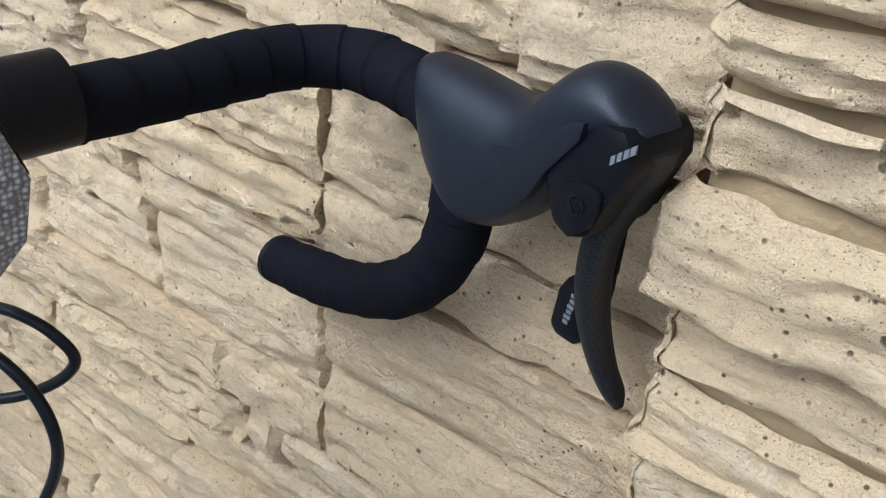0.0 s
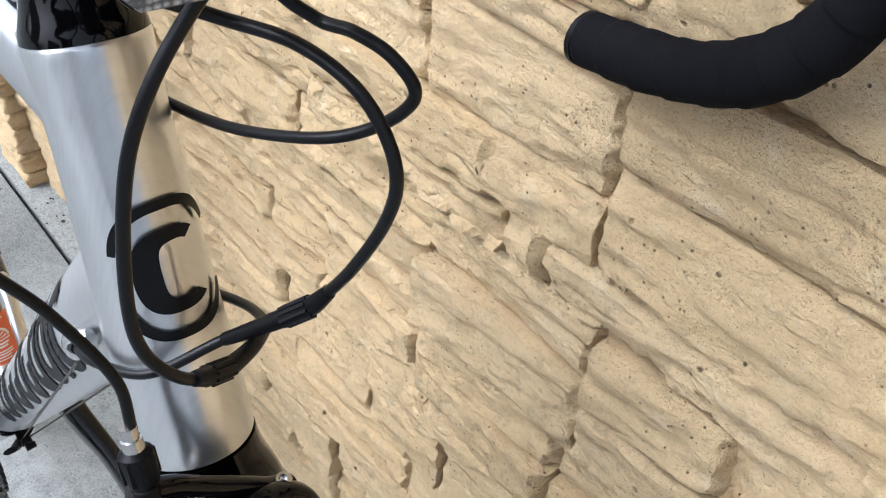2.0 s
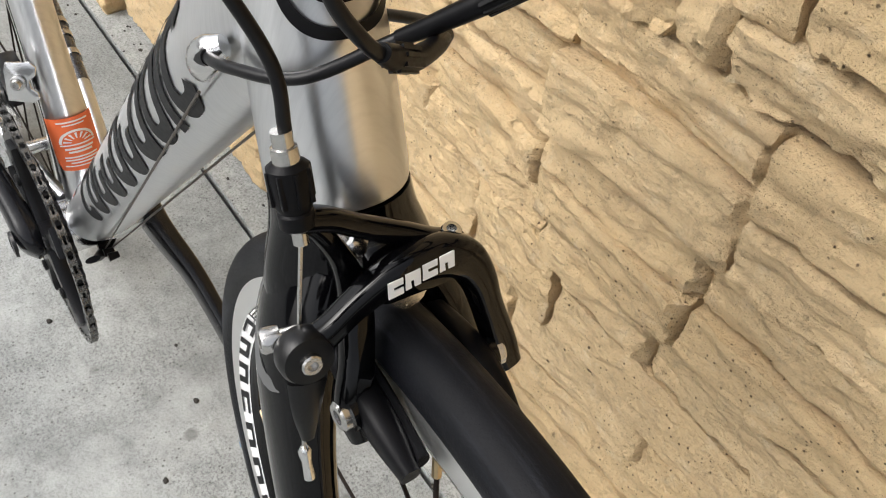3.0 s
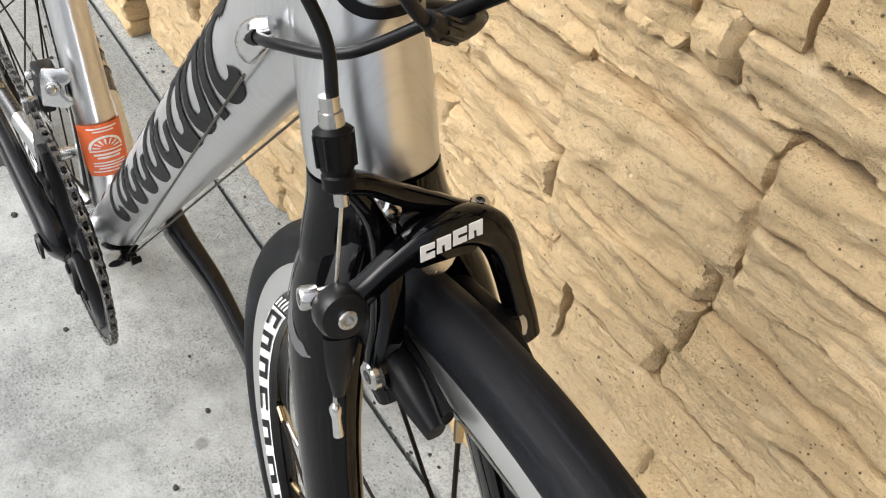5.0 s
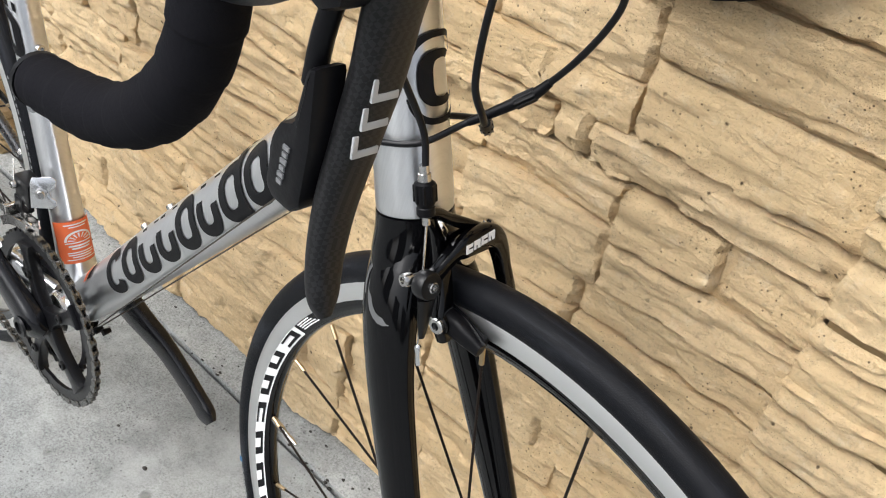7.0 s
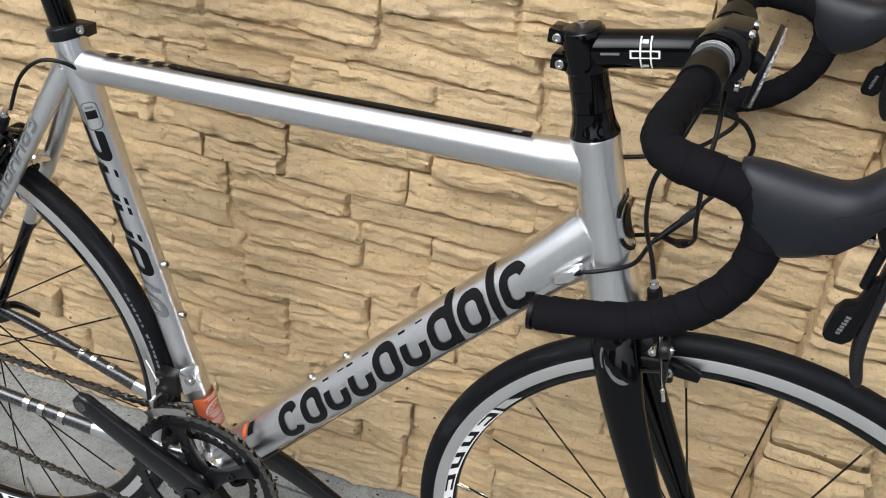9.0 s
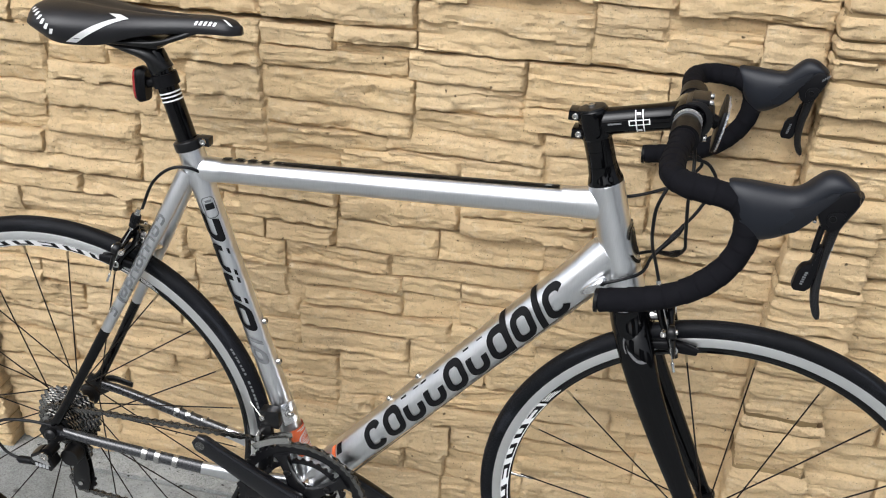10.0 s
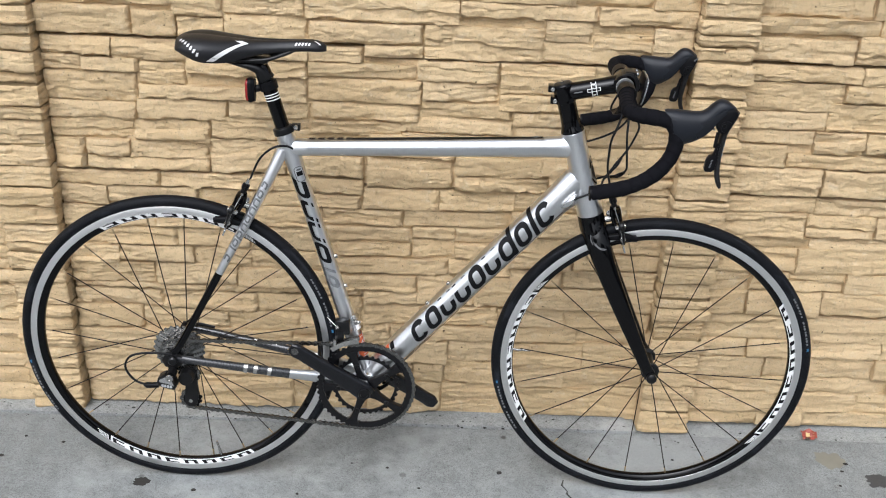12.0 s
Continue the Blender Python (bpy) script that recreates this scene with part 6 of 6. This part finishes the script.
        part("shoe_fin", prism([(0.012, -0.038), (0.022, -0.039), (0.018, -0.050)], s * 0.0205 - 0.0020, s * 0.0205 + 0.0020), PLASTIC, ob, bevel=0.0010)
        part("shoe_washer", sweep([(0.0220, s * 0.0225, -0.0335), (0.0222, s * 0.0285, -0.0338)], 0.0072, 18, ref=(1, 0, 0)), GLOSS, ob)
        part("shoe_bolt", bolt((0.0222, s * 0.0285, -0.0338), (0.1, s, 0), 0.0056, 0.0040, 16), STEEL, ob)
    if mark:
        for k in range(4):
            y, w = -0.0115 + 0.0062 * k, 0.0054
            outline = [(0.0, 0.0), (w, 0.0), (w + 0.0003, 0.0022), (w * 0.45, 0.0022), (w * 0.45, 0.0034), (w + 0.0005, 0.0034), (w + 0.0009, 0.0056), (0.0009, 0.0056)] if k % 2 == 0 else [(0.0, 0.0), (w * 0.38, 0.0), (w * 0.42, 0.0026), (w * 0.62, 0.0026), (w * 0.6, 0.0), (w, 0.0), (w + 0.0009, 0.0056), (0.0009, 0.0056)]
            part("pale_mark", prism(outline, 0, 0.0005), WHITE, c_arm, m=Matrix.Translation((0.0306, y, 0.0102 + 0.0011 * k - 0.00035 * max(0, k - 2))) @ pose(0, 0, 0, 0, 0, 90) @ pose(0, 0, 0, 0, -6, 0))
    return ob


caliper("front_brake", "gloss black dual-pivot front brake", STEER @ Matrix.Translation((0.872, 0, 0.652)) @ pose(0, 0, 0, 0, -17, 0), 1, True)
caliper("rear_brake", "gloss black dual-pivot rear brake", Matrix.Translation((0.158, 0, 0.646)) @ pose(0, 0, 0, 0, -24, 180) @ Matrix.Diagonal((1, -1, 1, 1)), -1, False)

# -- cables --
def cable(pts, label, r=0.00215, n=14):
    return part("cable_housing", sweep(pts, r, 12, n, ref=(0.1, 0.9, 0.3)), HOUSING, bicycle, label)


def adjuster(pts, housing):
    """A ribbed inline cable adjuster with a smooth sleeve behind it."""
    body = part("inline_adjuster", sweep(pts, [0.0027, 0.0036, 0.0036, 0.0031, 0.0026], 16, 4), PLASTIC, housing, "ribbed inline adjuster")
    p, q = Vector(pts[1]), Vector(pts[2])
    turn = Vector((0, 0, 1)).rotation_difference(q - p).to_matrix().to_4x4()
    for k in range(9):
        c = 2 * math.pi * k / 9
        part("rib", box(0.0036 * math.cos(c), 0.0036 * math.sin(c), 0, 0.0012, 0.0012, (q - p).length), PLASTIC, body, m=Matrix.Translation((p + q) / 2) @ turn)


cable([(0.874, -0.056, 0.915), (0.866, -0.064, 0.890), (0.858, -0.071, 0.865), (0.848, -0.074, 0.836), (0.848, -0.066, 0.803), (0.852, -0.049, 0.774), (0.8610, -0.0350, 0.7427), (0.8675, -0.0345, 0.7217)], "black front brake cable housing")
a = cable([(0.878, -0.048, 0.914), (0.864, -0.020, 0.885), (0.862, 0.012, 0.866), (0.883, 0.025, 0.864), (0.903, 0.031, 0.859), (0.914, 0.035, 0.848), (0.920, 0.036, 0.834), (0.915, 0.036, 0.815), (0.903, 0.033, 0.790), (0.889, 0.031, 0.769), (0.881, 0.024, 0.757), (0.858, 0.008, 0.7355), (0.846, -0.018, 0.722), (0.820, -0.030, 0.713), (0.795, -0.030, 0.703)], "black shift cable housing")
adjuster([(0.8915, 0.0320, 0.7725), (0.886, 0.0283, 0.7635), (0.878, 0.0222, 0.7550), (0.866, 0.0138, 0.7430), (0.858, 0.008, 0.7355)], a)
a = cable([(0.880, 0.034, 0.912), (0.884, 0.002, 0.888), (0.886, -0.020, 0.862), (0.885, -0.030, 0.832), (0.889, -0.035, 0.788), (0.8915, -0.025, 0.765), (0.8815, -0.004, 0.746), (0.862, 0.022, 0.735), (0.835, 0.031, 0.722), (0.795, 0.030, 0.703)], "black shift cable housing")
adjuster([(0.8900, -0.0185, 0.7585), (0.886, -0.0120, 0.7525), (0.880, -0.0020, 0.7450), (0.870, 0.0125, 0.7385), (0.862, 0.022, 0.735)], a)
cable([(0.872, 0.010, 0.915), (0.860, 0.030, 0.874), (0.868, 0.042, 0.861), (0.882, 0.047, 0.861), (0.895, 0.052, 0.857), (0.901, 0.056, 0.846), (0.888, 0.052, 0.830), (0.869, 0.041, 0.819), (0.830, 0.030, 0.806), (0.790, 0.022, 0.800), (0.750, 0.014, 0.797)], "black rear brake cable housing")
cable([(0.264, -0.006, 0.766), (0.242, -0.022, 0.783), (0.216, -0.028, 0.780), (0.190, -0.028, 0.756), (0.1715, -0.0276, 0.716)], "black rear brake cable loop")

# ---- small things on the ground ----
def pebble(x, y, r, mat, seed):
    rnd = random.Random(seed)
    bm = bmesh.new()
    bmesh.ops.create_icosphere(bm, subdivisions=2, radius=1.0)
    for q in bm.verts:
        q.co *= 1 + 0.35 * noise.noise(q.co * 1.3 + Vector((seed, 0, 0)))
    v, f = [(x + q.co.x * r, y + q.co.y * r * 0.8, 0.001 + max(-0.2, q.co.z) * r * 0.45) for q in bm.verts], [[q.index for q in g.verts] for g in bm.faces]
    bm.free()
    return tagged(put("pebble", v, f, mat), "small dark stone on the concrete pavement", "pebble", "pebbles on the pavement")


for k, (x, y, r) in enumerate(((0.249, -0.311, 0.006), (0.699, -0.217, 0.010), (0.442, -0.212, 0.006), (0.516, -0.279, 0.006), (0.021, -0.309, 0.009), (-0.317, -0.158, 0.007), (-0.410, -0.140, 0.006), (-0.437, -0.213, 0.009),
                               (1.532, -0.141, 0.009), (1.513, -0.169, 0.007), (1.489, -0.222, 0.006), (1.115, -0.148, 0.006), (0.617, -0.050, 0.006), (0.673, -0.048, 0.007), (0.718, -0.049, 0.006), (0.36, -0.20, 0.004), (-0.10, -0.50, 0.004), (0.60, -0.37, 0.005))):
    pebble(x, y, 0.62 * r, GRIME, k)


def stain(x, y, w, d, seed, mat, label):
    """A flat blot with a ragged edge, trodden into the concrete."""
    v, n = [(x, y, 0.0010)], 36
    for k in range(n):
        a = 2 * math.pi * k / n
        r = 1 + 0.45 * noise.noise((math.cos(a) * 2.1, math.sin(a) * 2.1, seed)) + 0.22 * noise.noise((math.cos(a) * 7, math.sin(a) * 7, seed))
        v.append((x + w * r * math.cos(a), y + d * r * math.sin(a), 0.0009))
    return tagged(put("stain", v, [(0, 1 + k, 1 + (k + 1) % n) for k in range(n)], mat, smooth=0), label, "stain", "stains on the pavement", "structure")


stain(-0.098, -0.287, 0.018, 0.014, 3, GRIME, "black trodden gum blot on the concrete pavement")
stain(1.590, -0.201, 0.032, 0.024, 5, DAMP, "dark grey oily blot on the concrete pavement")
stain(1.500, -0.128, 0.036, 0.030, 8, RUSTY, "faint yellowish spill on the concrete pavement")

# crumbs of grit and leaf along the foot of the wall and in the joint
rnd = random.Random(21)
dv, df = [], []
for k in range(150):
    x = rnd.uniform(-0.9, 1.9)
    y, z = (rnd.uniform(-0.052, -0.040), 0.004) if rnd.random() < 0.45 else (rnd.uniform(-0.03, -0.008), 0.004)
    if x > 1.046:
        y, z = rnd.uniform(-0.066, -0.02), -0.004
    if 1.04 < x < 1.18 or -0.44 < x < -0.30:
        y -= 0.042
        z = 0.001
    r = rnd.uniform(0.0008, 0.0028) * (1.5 if rnd.random() < 0.12 else 1.0)
    t = rnd.uniform(0, 6.28)
    o = len(dv)
    for j in range(5):
        a = t + 2 * math.pi * j / 5
        q = r * rnd.uniform(0.6, 1.2)
        dv.append((x + 1.5 * q * math.cos(a), y + q * math.sin(a), z))
    dv.append((x, y, z + r * 0.7))
    df += [(o + j, o + (j + 1) % 5, o + 5) for j in range(5)]
tagged(put("grit", dv, df, GRIME, smooth=0), "dark crumbs of grit and leaf along the foot of the wall", "grit", kind="stuff")
# a crack in the pavement: a thin dark crooked strip
cv, x, y = [], 0.845, -0.235
rnd = random.Random(4)
for k in range(26):
    w = 0.0012 + 0.0012 * rnd.random()
    cv += [(x - w, y, 0.0012), (x + w, y, 0.0012)]
    x, y = x + rnd.uniform(-0.004, 0.010), y - rnd.uniform(0.006, 0.014)
crack = put("crack", cv, [(2 * k, 2 * k + 1, 2 * k + 3, 2 * k + 2) for k in range(25)], GRIME, smooth=0)
tagged(crack, "thin crooked crack in the pavement", "crack", kind="structure")
# crumpled wrapper by the wall
bm = bmesh.new()
bmesh.ops.create_grid(bm, x_segments=8, y_segments=6, size=0.5)
v = [(1.478 + q.co.x * 0.040, -0.045 + q.co.y * 0.022, 0.012 + 0.010 * noise.noise(q.co * 3.1) + 0.010 * q.co.y) for q in bm.verts]
f = [[q.index for q in g.verts] for g in bm.faces]
bm.free()
wrapper = put("wrapper", v, f, plain("red_printed_foil", (0.36, 0.075, 0.05), 0.35, depth=0.0), smooth=20)
tagged(wrapper, "crumpled red and yellow wrapper lying by the wall", "wrapper")
part("yellow_patch", ([(v[i][0], v[i][1], v[i][2] + 0.0012) for i in (20, 22, 24, 38, 40, 42)], [(0, 1, 4, 3), (1, 2, 5, 4)]), plain("pale_yellow_print", (0.70, 0.55, 0.25), 0.4, depth=0.0), wrapper)
